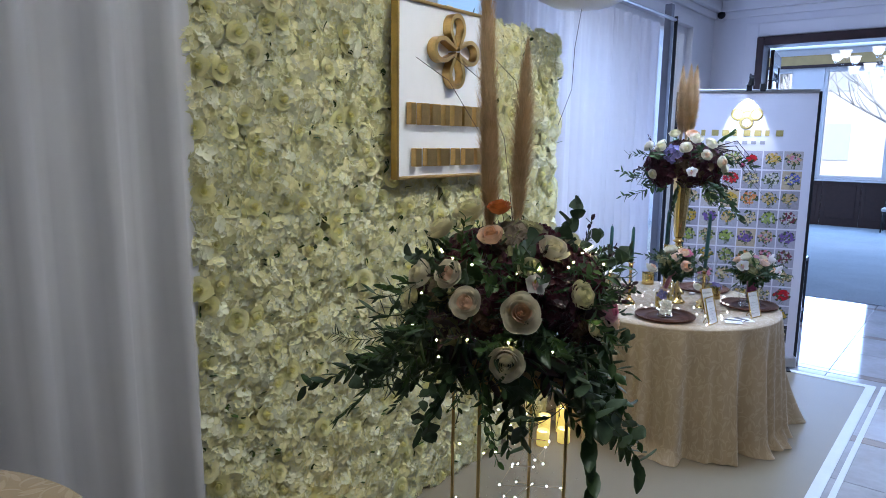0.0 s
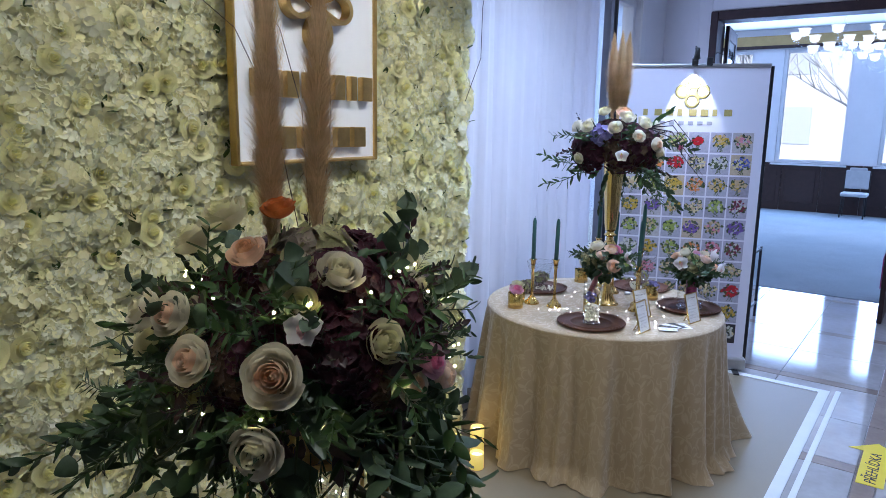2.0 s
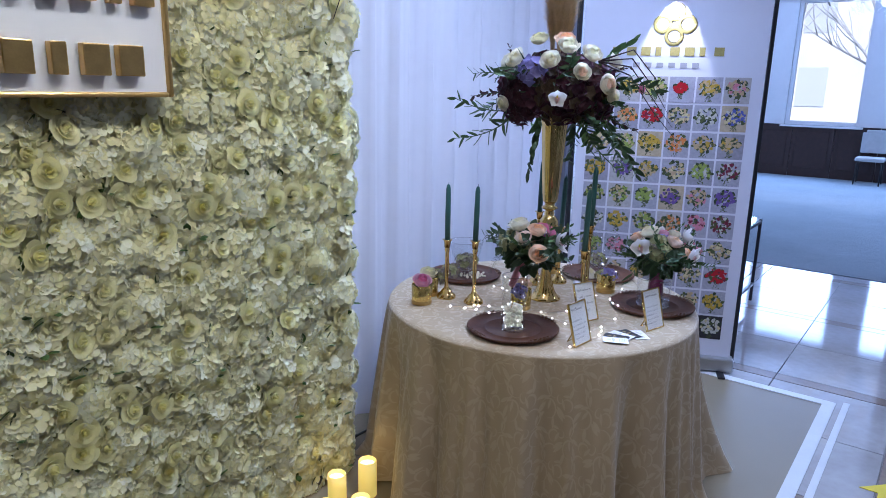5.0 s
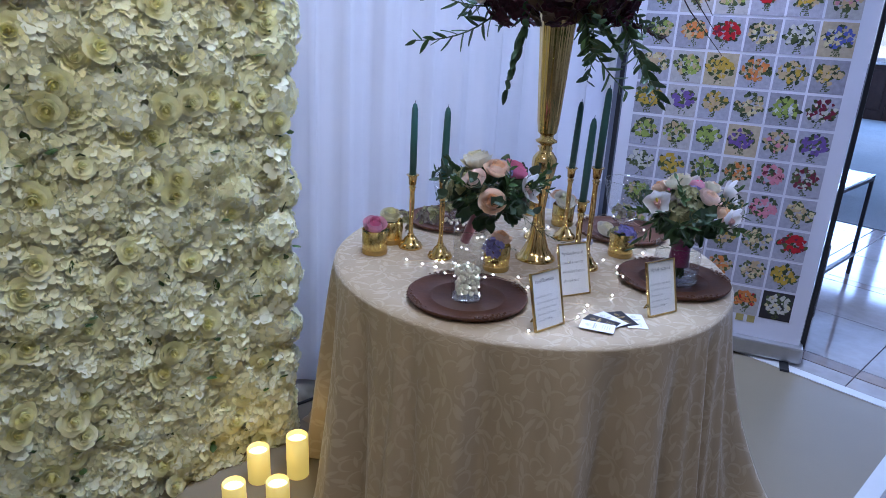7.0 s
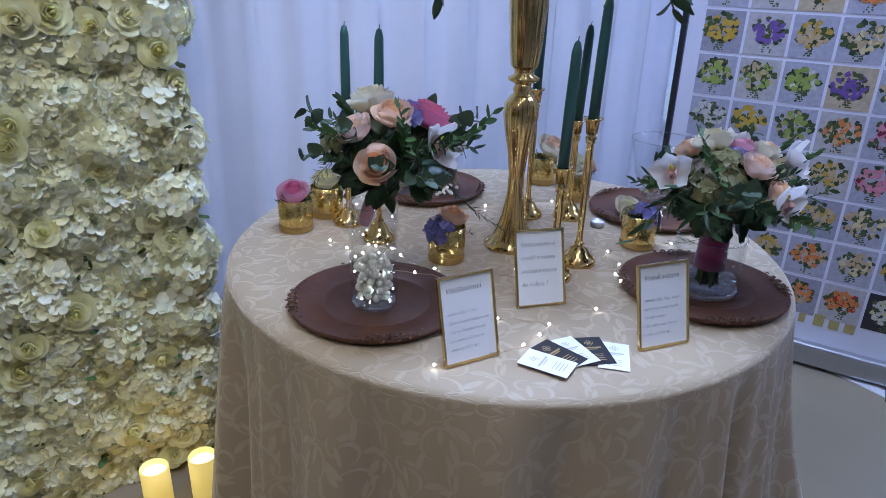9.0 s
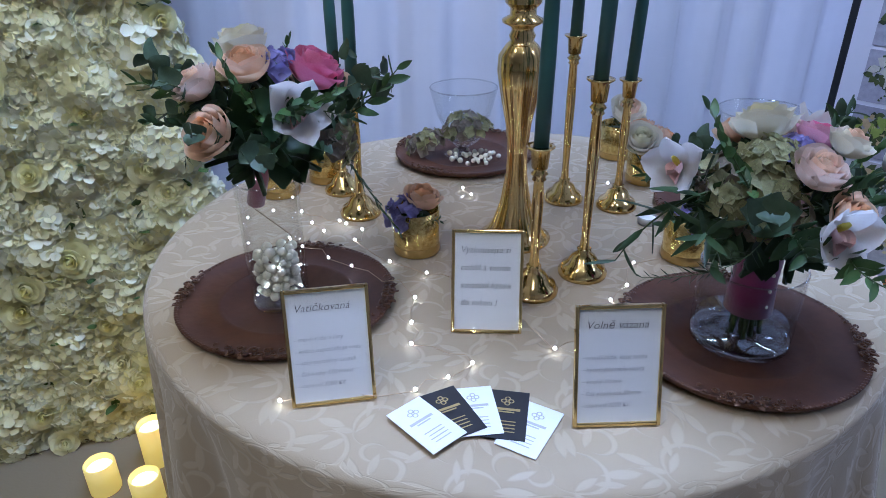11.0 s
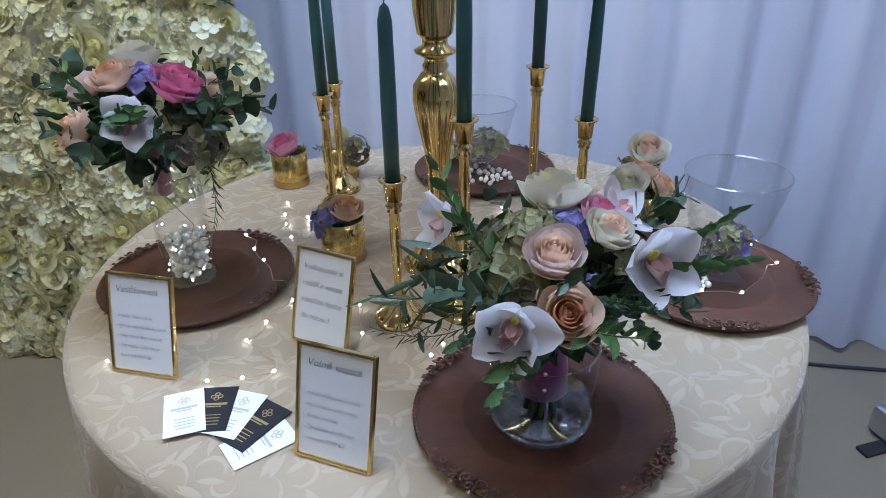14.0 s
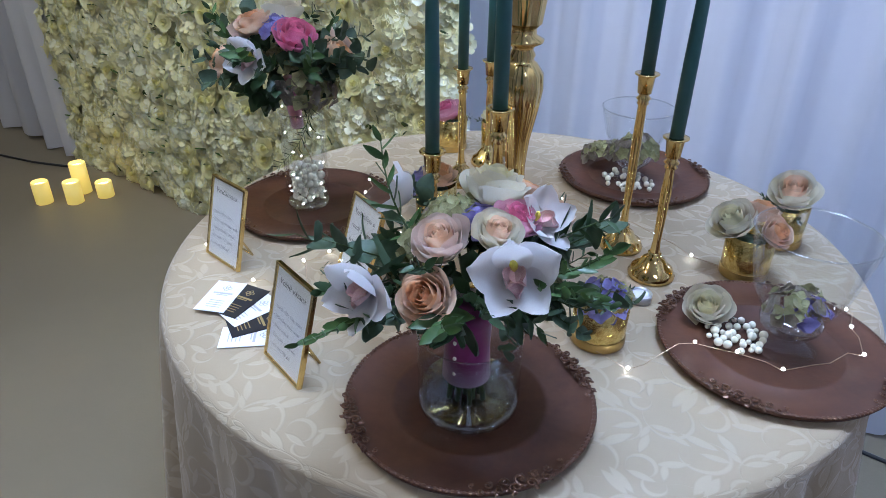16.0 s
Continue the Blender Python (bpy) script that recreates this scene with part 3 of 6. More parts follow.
# unseen ceiling fittings for these lamps; the second panel is invented
for s, y in ((1.5, -0.68), (4.2, -2.6)):
    e = empty("ceiling_light", at_room(s, y, 3.35), "unseen flat white ceiling light panel, added for cool light", "ceiling light", "ceiling panels")
    part("frame", boxes((-.62, .62, -.32, -.29, 0, .05), (-.62, .62, .29, .32, 0, .05), (-.62, -.59, -.29, .29, 0, .05), (.59, .62, -.29, .29, 0, .05)), CEIL, e)
    part("diffuser", boxes((-.59, .59, -.29, .29, .02, .03)), bpy.data.materials.get("lit_diffuser") or mat("lit_diffuser", (.9, .9, .9), .5, emit=(.85, .92, 1.0), strength=3), e)
for s, y in ((-0.6, -1.75), (0.4, -1.6), (-2.3, -1.6), (0.7, -2.6)):
    e = empty("downlight_fitting", at_room(s, y, 3.36), "round recessed ceiling downlight, unseen", "ceiling light", "ceiling downlights")
    turned("rim", [(.1, .0), (.12, .0), (.125, .04), (.1, .04), (.1, .0)], GREYMETAL, e)

# ---- drapes ----


def drape(name, m, w, z0, z1, folds, seed, label, flare=0.0, depth=0.05):
    rnd = np.random.RandomState(seed)
    nx, nz = folds * 10 + 1, 26
    u = np.linspace(0, 1, nx)
    wob = np.cumsum(rnd.rand(nx) * 0.8 + 0.6)
    wob = wob / wob[-1] * folds * 2 * math.pi
    amp = 0.5 + 0.5 * np.interp(u, np.linspace(0, 1, folds + 1), rnd.rand(folds + 1))
    v, f = [], []
    for j in range(nz):
        t = j / (nz - 1)
        k = 0.55 + 0.45 * t
        ph = 0.5 * np.sin(3 * t + u * 5)
        y = depth * k * amp * np.sin(wob + ph) + depth * 0.35 * np.sin(2.3 * wob + 1.7) * (1 - 0.5 * t)
        x = w * u + flare * t * t * (u - 0.5)
        z = z1 + (z0 - z1) * t + (0.012 * np.sin(wob * 0.5) if j == nz - 1 else 0 * u)
        v.append(np.stack([x, y, np.full(nx, 1.0) * z], -1))
    v = np.concatenate(v)
    f = [(j * nx + i, j * nx + i + 1, (j + 1) * nx + i + 1, (j + 1) * nx + i) for j in range(nz - 1) for i in range(nx - 1)]
    ob = link_mesh(name, v, f, DRAPE, None, "", m, True)
    return tagged(ob, label, "curtain")


drape("curtain", at_room(0.55, 0.32), 2.42, 0.015, 2.74, 13, 3, "sheer white drape hanging in soft folds behind the table", 0.1, 0.045)
drape("curtain", at_room(-4.4, 0.03), 2.80, 0.02, 2.9, 11, 8, "white drape hanging beside the flower wall", 0.1, 0.07)
st = empty("backdrop_stand", at_room(2.97, 0.17), "dark metal backdrop stand that carries the drape", "stand")
tube("post", [(0, 0, 0), (0, 0, 2.78)], 0.015, BLACK, st)
tube("crossbar", [(0.02, 0, 2.75), (-2.6, 0, 2.75)], 0.014, GREYMETAL, st)
tube("foot", [(-0.3, -0.2, 0.012), (0, 0, 0.012), (0.2, 0.2, 0.012)], 0.012, BLACK, st)
st2 = empty("backdrop_stand", at_room(3.05, 0.26), "grey metal window post beside the drape", "stand")
part("post", boxes((-0.035, 0.035, -0.03, 0.03, 0, 2.9), bevel=0.006), mat("slate_grey_paint", (0.2, 0.21, 0.25), 0.5, vary=0.2, scale=8), st2)

# ---- flower wall backing and sign ----
FW0, FW1, FWT = -1.62, 0.80, 2.36
fw = empty("flower_wall", at_room(0, 0), "wall of white and cream artificial roses and hydrangeas", "flower wall")
part("backing", boxes((FW0 + 0.03, FW1 - 0.03, 0.055, 0.075, 0.03, FWT - 0.03)), mat("green_mesh_backing", (0.55, 0.56, 0.36), 0.9, vary=0.3, scale=25), fw)
part("stand_bar", boxes((FW0 + 0.05, FW0 + 0.09, 0.08, 0.12, 0, FWT), (FW1 - 0.09, FW1 - 0.05, 0.08, 0.12, 0, FWT), (FW0 + 0.05, FW1 - 0.05, 0.08, 0.12, FWT - 0.05, FWT - 0.01)), BLACK, fw)

sign = empty("wall_sign", at_room(-0.352, -0.05, 1.952), "white sign board in a gold frame with raised gold clover emblem", "sign")
SW, SH = 0.352, 0.380
part("board", boxes((-SW + 0.01, SW - 0.01, -0.004, 0.02, -SH + 0.01, SH - 0.01)), WHITE_BOARD, sign)
for nm, d in (("frame_side", (-SW, -SW + 0.014, -0.02, 0.022, -SH, SH)), ("frame_side", (SW - 0.014, SW, -0.02, 0.022, -SH, SH)), ("frame_bar", (-SW + 0.014, SW - 0.014, -0.02, 0.022, -SH, -SH + 0.014)), ("frame_bar", (-SW + 0.014, SW - 0.014, -0.02, 0.022, SH - 0.014, SH))):
    part(nm, boxes(d, bevel=0.006), GOLD_DULL, sign)
# four-loop clover emblem: each loop a raised band bent into a drop
for k in range(4):
    a0 = k * math.pi / 2
    v, f = [], []
    N = 28
    for i in range(N):
        u = i / (N - 1)
        th = -0.75 * math.pi + 1.5 * math.pi * u
        r = 0.048
        if 0 < i < N - 1:
            p = (0.10 + r * math.cos(th) * 1.15, r * math.sin(th))
        else:
            p = (0.012, 0.012 * (-1 if i == 0 else 1))
        c = (p[0] - 0.09, p[1])
        n = math.hypot(*c) or 1
        for w, d in ((-0.009, 0.0), (0.009, 0.0), (0.009, -0.045), (-0.009, -0.045)):
            x, z = p[0] + c[0] / n * w, p[1] + c[1] / n * w
            v.append((x * math.cos(a0) - z * math.sin(a0), -0.006 + d, x * math.sin(a0) + z * math.cos(a0)))
    for i in range(N - 1):
        for q in range(4):
            f.append((i * 4 + q, i * 4 + (q + 1) % 4, i * 4 + 4 + (q + 1) % 4, i * 4 + 4 + q))
    link_mesh("emblem_loop", v, f, GOLD_DULL, sign, "", pose(0.015, 0, 0.185))
# plain gold blocks in place of the lettering
for z0, z1, x0, x1, n in ((-0.145, -0.052, -0.308, 0.312, 8), (-0.325, -0.246, -0.279, 0.272, 6)):
    k = (x1 - x0) / n
    for i in range(n):
        wd = k * (0.74 if i % 3 else 0.42)
        c = x0 + (i + 0.5) * k
        part("gold_block", boxes((c - wd / 2, c + wd / 2, -0.038, -0.008, z0, z1), bevel=0.003), GOLD_DULL, sign)

# white balloon over the flower wall
e = empty("balloon", at_room(0.62, -0.2, 2.45), "large white balloon floating over the flower wall", "balloon")
turned("skin", [(0.0, 0.0), (0.16, 0.02), (0.30, 0.09), (0.40, 0.22), (0.43, 0.36), (0.38, 0.52), (0.26, 0.64), (0.1, 0.7), (0.0, 0.71)], BALLOON, e, seg=40)
tube("string", [(0, 0, 0.0), (-0.02, 0.02, -0.2), (0.02, 0.05, -0.42), (-0.03, 0.1, -0.62)], 0.0015, BLACK, e)

# high table with a cream cloth in the near corner
def cloth(name, m, R, top, hem, seed, label, category="tablecloth", flare=0.035, folds=19, fall=(0.0, 0.0)):
    """A round cloth: flat top, rounded edge, hanging folds that deepen downwards and puddle at the hem."""
    rnd = np.random.RandomState(seed)
    NA, NR, ND = 360, 12, 34
    a = np.linspace(0, 2 * math.pi, NA, endpoint=False)
    ph = rnd.rand(6) * 6.28
    swing = folds * a + ph[0] + 1.6 * np.sin(2 * a + ph[1]) + 1.1 * np.sin(5 * a + ph[2])
    deep = .55 + .45 * np.sin(3 * a + ph[3]) * np.sin(7 * a + ph[4])
    # rounded outer folds with narrow valleys between them
    fold = deep * (1 - 2 * (.5 - .5 * np.sin(swing)) ** 1.7) + .16 * np.sin(2 * swing + ph[5]) + .10 * np.sin((folds * 3 + 1) * a + ph[1])
    rows, uv = [], []
    for i in range(NR):
        r = R * (i / (NR - 1)) * 0.985
        z = np.full(NA, top) + 0.0006 * np.sin(5 * a + i)
        rows.append(np.stack([r * np.cos(a), r * np.sin(a), z], -1))
        uv.append(np.stack([r * np.cos(a), r * np.sin(a)], -1))
    drop = top - hem
    for j in range(ND):
        t = (j + 1) / ND
        if j < 4:
            q = (j + 1) / 4 * math.pi / 2
            r0, z = R * 0.985 + 0.012 * math.sin(q), top - 0.012 * (1 - math.cos(q)) - 0.004
            amp, zz = 0.0, np.full(NA, z)
        else:
            t = (j - 3) / (ND - 4)
            amp = 0.088 * t ** .7
            r0 = R * 0.985 + 0.012 + flare * t ** 1.5
            zz = top - 0.016 - (drop - 0.016) * t + np.zeros(NA)
            if t > 0.9:
                r0 = r0 + (t - 0.9) * 0.5 * (0.5 + 0.5 * np.cos(5 * a + ph[5]))
                zz = zz + (t - 0.9) * 0.08 * np.sin(9 * a)
        da = (a - fall[0] + math.pi) % (2 * math.pi) - math.pi
        r = r0 + amp * fold + fall[1] * t ** 2.2 * np.exp(-(da / 0.16) ** 2)
        rows.append(np.stack([r * np.cos(a), r * np.sin(a), zz], -1))
        s = R + t * drop * .8
        uv.append(np.stack([s * np.cos(a) * 1.0, s * np.sin(a) * 1.0], -1))
    v = np.concatenate(rows)
    v[:, 2] = np.maximum(v[:, 2], hem * 1.0 if hem > 0.01 else 0.004)
    n = len(rows)
    f = [(i * NA + k, i * NA + (k + 1) % NA, (i + 1) * NA + (k + 1) % NA, (i + 1) * NA + k) for i in range(n - 1) for k in range(NA)]
    ob = link_mesh(name, v, f, CLOTH, None, "", m, True, uvs=np.concatenate(uv))
    return tagged(ob, label, category)


def round_table(m, R, h, label):
    e = empty("round_table", m, label, "table")
    turned("tabletop", [(0, h - 0.03), (R, h - 0.03), (R, h), (0, h)], WOOD_DARK, e)
    turned("pedestal", [(0.03, 0.05), (0.03, h - 0.03)], BLACK, e)
    turned("base", [(0.0, 0), (0.26, 0), (0.26, 0.02), (0.03, 0.06), (0.0, 0.06)], BLACK, e)


round_table(pose(0.10, 1.08, 0), 0.41, 1.09, "high round table hidden under a cream cloth")
cloth("tablecloth", pose(0.10, 1.08, 0), 0.43, 1.10, 0.02, 5, "cream damask cloth over a high round table", flare=0.03, folds=11)
TC = (1.845, 4.835)
round_table(pose(*TC, 0), 0.60, 0.742, "round table hidden under a floor-length cloth")
cloth("tablecloth", pose(*TC, 0), 0.637, 0.75, 0.0, 11, "floor-length cream damask tablecloth with scrolling leaf pattern", fall=(0.1, 0.17))
# ---- flowers: petals, blooms, leaves ----


def grid_faces(nu, nv):
    return [(j * nu + i, j * nu + i + 1, (j + 1) * nu + i + 1, (j + 1) * nu + i) for j in range(nv - 1) for i in range(nu - 1)]


def petal(L, W, cup=0.3, curl=0.2, nu=3, nv=4, tip=1.0, wave=0.0, seed=0):
    """A free petal or leaf from the origin along +y, its face towards +z."""
    v = []
    for j in range(nv):
        t = j / (nv - 1)
        hw = W * math.sin(math.pi * min(1.0, 0.06 + 0.94 * t ** tip) * 0.97) ** 0.7 if t < 1 else W * 0.12
        for i in range(nu):
            u = 2 * i / (nu - 1) - 1
            v.append((u * hw, L * t, cup * W * u * u + curl * L * t * t + wave * W * math.sin(4 * t + 3 * u + seed)))
    return np.array(v), grid_faces(nu, nv)


ROSE_RINGS = ((3, .11, .95, .0), (3, .20, 1.0, .01), (3, .30, 1.03, .03), (4, .41, 1.03, .05), (5, .53, .99, .09), (5, .66, .91, .13), (5, .78, .78, .18))


def rose_geo(seed, rings=ROSE_RINGS, nu=9, nv=7, split=4):
    """A rose of radius about 1, opening towards +z. Each ring: petals, lip radius, height, outward roll of the lip."""
    rnd = random.Random(seed)
    g = Geo()
    for k, (n, r1, h, roll) in enumerate(rings):
        q = k / (len(rings) - 1)
        off = rnd.uniform(0, 6.28)
        for p in range(n):
            a0 = off + 2 * math.pi * p / n + rnd.uniform(-.2, .2)
            half = math.pi / n * (1.75 - .5 * q) * rnd.uniform(.9, 1.1)
            hh, lip, rl = h * rnd.uniform(.95, 1.05), r1 * rnd.uniform(.92, 1.09), roll * rnd.uniform(.5, 1.4)
            ph, point = rnd.uniform(0, 6), rnd.uniform(.0, .05) * (.4 + q)
            v = []
            for j in range(nv):
                for i in range(nu):
                    u = 2 * i / (nu - 1) - 1
                    t = j / (nv - 1) * (1 - (.14 + .06 * q) * abs(u) ** 3)
                    r = lip * (.16 + .84 * math.sin(min(1, t * 1.2) * math.pi / 2)) * (1 + .055 * u)
                    r -= .55 * (1 - q) * lip * max(0, t - .45) ** 2 * 1.8
                    c = (max(0, t - .62) / .38) ** 2
                    r += rl * c * .55 + .02 * math.sin(4 * u + ph) * t + .05 * q * abs(u) ** 3 * t + point * max(0, t - .8) * 3 * (1 - abs(u))
                    z = hh * t ** (1 + .35 * q) - rl * c * .5 + .015 * math.sin(6 * u + ph) * t
                    a = a0 + u * half * (.5 + .5 * math.sin(math.pi * (.15 + .55 * t)))
                    v.append((r * math.cos(a), r * math.sin(a), z))
            g.add(np.array(v), grid_faces(nu, nv), idx=0 if k >= split else 1)
    g.add(*lathe(((.0, .1), (.07, .3), (.07, .75), (.04, .92), (.0, .95)), 7), idx=1)
    return g


def floret_geo(r, rnd, nu=4, nv=4):
    g = Geo()
    n = rnd.choice((4, 4, 5))
    off = rnd.uniform(0, 6)
    for k in range(n):
        v, f = petal(r, r * .60, .2, rnd.uniform(-.1, .3), nu, nv, .62)
        g.add(v, f, Matrix.Rotation(off + 6.283 * k / n, 4, "Z") @ Matrix.Rotation(rnd.uniform(-.15, .3), 4, "X"))
    return np.concatenate(g.v), g.f


def align(d, roll=0.0):
    return Vector(d).normalized().to_track_quat("Z", "Y").to_matrix().to_4x4() @ Matrix.Rotation(roll, 4, "Z")


def hydrangea_geo(seed, n=22, r=.36, flat=.6, mats=1):
    """A domed head of radius about 1 made of many four-petalled florets."""
    rnd = random.Random(seed)
    g = Geo()
    for k in range(n):
        c = 1 - (k + .5) / n * 1.0
        a = k * 2.39996 + rnd.uniform(-.3, .3)
        s = math.sqrt(max(0, 1 - c * c))
        d = Vector((s * math.cos(a), s * math.sin(a), c + rnd.uniform(-.1, .1))).normalized()
        p = Vector((d.x, d.y, d.z * flat)) * rnd.uniform(.78, 1.0)
        v, f = floret_geo(r * rnd.uniform(.8, 1.2), rnd)
        g.add(v, f, Matrix.Translation(p) @ align(d + Vector((rnd.uniform(-.3, .3), rnd.uniform(-.3, .3), .25)), a), rnd.randrange(mats))
    return g


def to_mesh(name, g, mats, smooth=True):
    me = bpy.data.meshes.new(name)
    me.from_pydata(np.concatenate(g.v).tolist(), [], g.f)
    for m in mats:
        me.materials.append(m)
    me.polygons.foreach_set("material_index", np.array(g.i, dtype=np.int32))
    me.polygons.foreach_set("use_smooth", np.full(len(me.polygons), smooth))
    me.update()
    return me


def pet(name, c, c2, k=.2, rough=.55, tr=.5):
    return thin(mat(name, c, rough, colour2=c2, scale=30, per_island=k, bump=.06, bump_scale=220, sheen=.15), tr)


P_WHITE = pet("white_petal", (.82, .76, .61), (.78, .70, .50))
P_CREAM = pet("cream_petal", (.78, .72, .50), (.74, .67, .38))
P_YELLOW = pet("pale_yellow_petal", (.82, .77, .38), (.84, .80, .50))
P_BLUSH = pet("blush_petal", (.82, .68, .56), (.80, .58, .46))
P_PEACH = pet("peach_petal", (.86, .65, .46), (.84, .56, .36))
P_PEACH_IN = pet("apricot_petal", (.85, .53, .29), (.80, .43, .20))
P_PINK = pet("pink_petal", (.80, .27, .40), (.72, .17, .31))
P_PINK_PALE = pet("pale_pink_petal", (.80, .48, .55), (.74, .34, .44))
P_ORANGE = pet("orange_petal", (.75, .26, .06), (.6, .16, .03))
P_ORCHID = pet("orchid_petal", (.74, .71, .68), (.72, .66, .64), .05)
P_LIP = mat("orchid_lip", (.84, .74, .60), .5, colour2=(.62, .24, .32), scale=120)
P_LIPY = mat("orchid_throat", (.75, .62, .08), .5, vary=.2, scale=40)
P_MAG = mat("magenta_ribbon", (.26, .02, .12), .35, vary=.25, scale=20, sheen=.4)
P_ROSE_RIBBON = mat("dusty_pink_ribbon", (.42, .14, .17), .4, vary=.2, scale=20, sheen=.4)
H_GREEN = pet("green_hydrangea", (.46, .46, .20), (.36, .31, .17), .3)
H_DUSK = pet("dusky_hydrangea", (.30, .20, .18), (.26, .25, .14), .3)
H_BLUE = pet("violet_hydrangea", (.26, .24, .52), (.34, .28, .50), .2)
H_BURG = pet("burgundy_hydrangea", (.10, .02, .035), (.06, .015, .03), .35)
H_BROWN = pet("brown_hydrangea", (.15, .085, .05), (.10, .06, .035), .35)
W_FLORET = pet("white_silk_floret", (.86, .85, .70), (.84, .83, .60), .10, tr=.4)
W_FLORET2 = pet("ivory_silk_floret", (.86, .82, .56), (.83, .79, .44), .10, tr=.4)
L_DARK = thin(mat("dark_green_leaf", (.028, .06, .022), .42, colour2=(.05, .085, .03), scale=20, per_island=.35), .15)
L_GREEN = thin(mat("green_leaf", (.05, .11, .03), .42, colour2=(.08, .13, .035), scale=20, per_island=.3), .2)
L_EUC = thin(mat("eucalyptus_leaf", (.075, .115, .062), .55, colour2=(.05, .08, .04), scale=16, per_island=.25), .15)
L_BURG = thin(mat("burgundy_leaf", (.05, .014, .02), .45, colour2=(.03, .02, .018), scale=18, per_island=.3), .15)
STEM = mat("green_stem", (.06, .09, .025), .6, vary=.3, scale=30)

def bloom_set(name, out, inn, n=3):
    res = []
    for k in range(n):
        g = rose_geo(hash_name(name) + k)
        res.append(to_mesh(name, g, [out, inn]))
    return res


def hash_name(s):
    return sum(ord(c) * (i + 3) for i, c in enumerate(s)) % 9973


BLOOMS = {
    "white_rose": bloom_set("white_rose", P_WHITE, P_CREAM), "cream_rose": bloom_set("cream_rose", P_CREAM, P_YELLOW),
    "blush_rose": bloom_set("blush_rose", P_WHITE, P_PEACH), "peach_rose": bloom_set("peach_rose", P_PEACH, P_PEACH_IN), "pale_peach_rose": bloom_set("pale_peach_rose", P_BLUSH, P_PEACH),
    "pink_rose": bloom_set("pink_rose", P_PINK, P_PINK), "pale_pink_rose": bloom_set("pale_pink_rose", P_PINK_PALE, P_PINK),
    "orange_rose": bloom_set("orange_rose", P_ORANGE, P_ORANGE),
    "green_hydrangea": [to_mesh("green_hydrangea", hydrangea_geo(40 + k, 30, .30), [H_GREEN]) for k in range(2)],
    "dusky_hydrangea": [to_mesh("dusky_hydrangea", hydrangea_geo(50 + k, 30, .30, mats=2), [H_DUSK, H_GREEN]) for k in range(2)],
    "violet_hydrangea": [to_mesh("violet_hydrangea", hydrangea_geo(60 + k, 18, .42), [H_BLUE]) for k in range(2)],
    "burgundy_hydrangea": [to_mesh("burgundy_hydrangea", hydrangea_geo(70 + k, 110, .19), [H_BURG]) for k in range(2)],
    "brown_hydrangea": [to_mesh("brown_hydrangea", hydrangea_geo(80 + k, 100, .20, mats=2), [H_BROWN, H_BURG]) for k in range(2)],
}


def orchid_geo(seed):
    rnd = random.Random(seed)
    g = Geo()
    for k, (a, L, W) in enumerate(((90, 1.0, .36), (18, 1.0, .46), (162, 1.0, .46), (-54, 1.0, .38), (234, 1.0, .38))):
        v, f = petal(L, W, .28, rnd.uniform(.05, .3), 5, 7, .85, .05, seed + k)
        g.add(v, f, Matrix.Rotation(radians(a - 90), 4, "Z") @ Matrix.Rotation(rnd.uniform(.25, .7), 4, "X"), 0)
    for sgn in (-1, 1):
        v, f = petal(.42, .17, 1.2, .2, 5, 5, .8)
        g.add(v, f, Matrix.Translation((sgn * .06, 0, .08)) @ Matrix.Rotation(radians(180 + sgn * 28), 4, "Z") @ Matrix.Rotation(.75, 4, "X"), 1)
    v, f = petal(.46, .2, .9, -.6, 5, 6, .9)
    g.add(v, f, Matrix.Translation((0, 0, .1)) @ Matrix.Rotation(radians(180), 4, "Z") @ Matrix.Rotation(.9, 4, "X"), 1)
    g.add(*lathe(((.0, .5), (.05, .48), (.08, .36), (.07, .2), (.05, .05)), 8), Matrix.Rotation(-.5, 4, "X"), 2)
    return g


BLOOMS["orchid"] = [to_mesh("orchid", orchid_geo(k), [P_ORCHID, P_LIP, P_LIPY]) for k in range(3)]


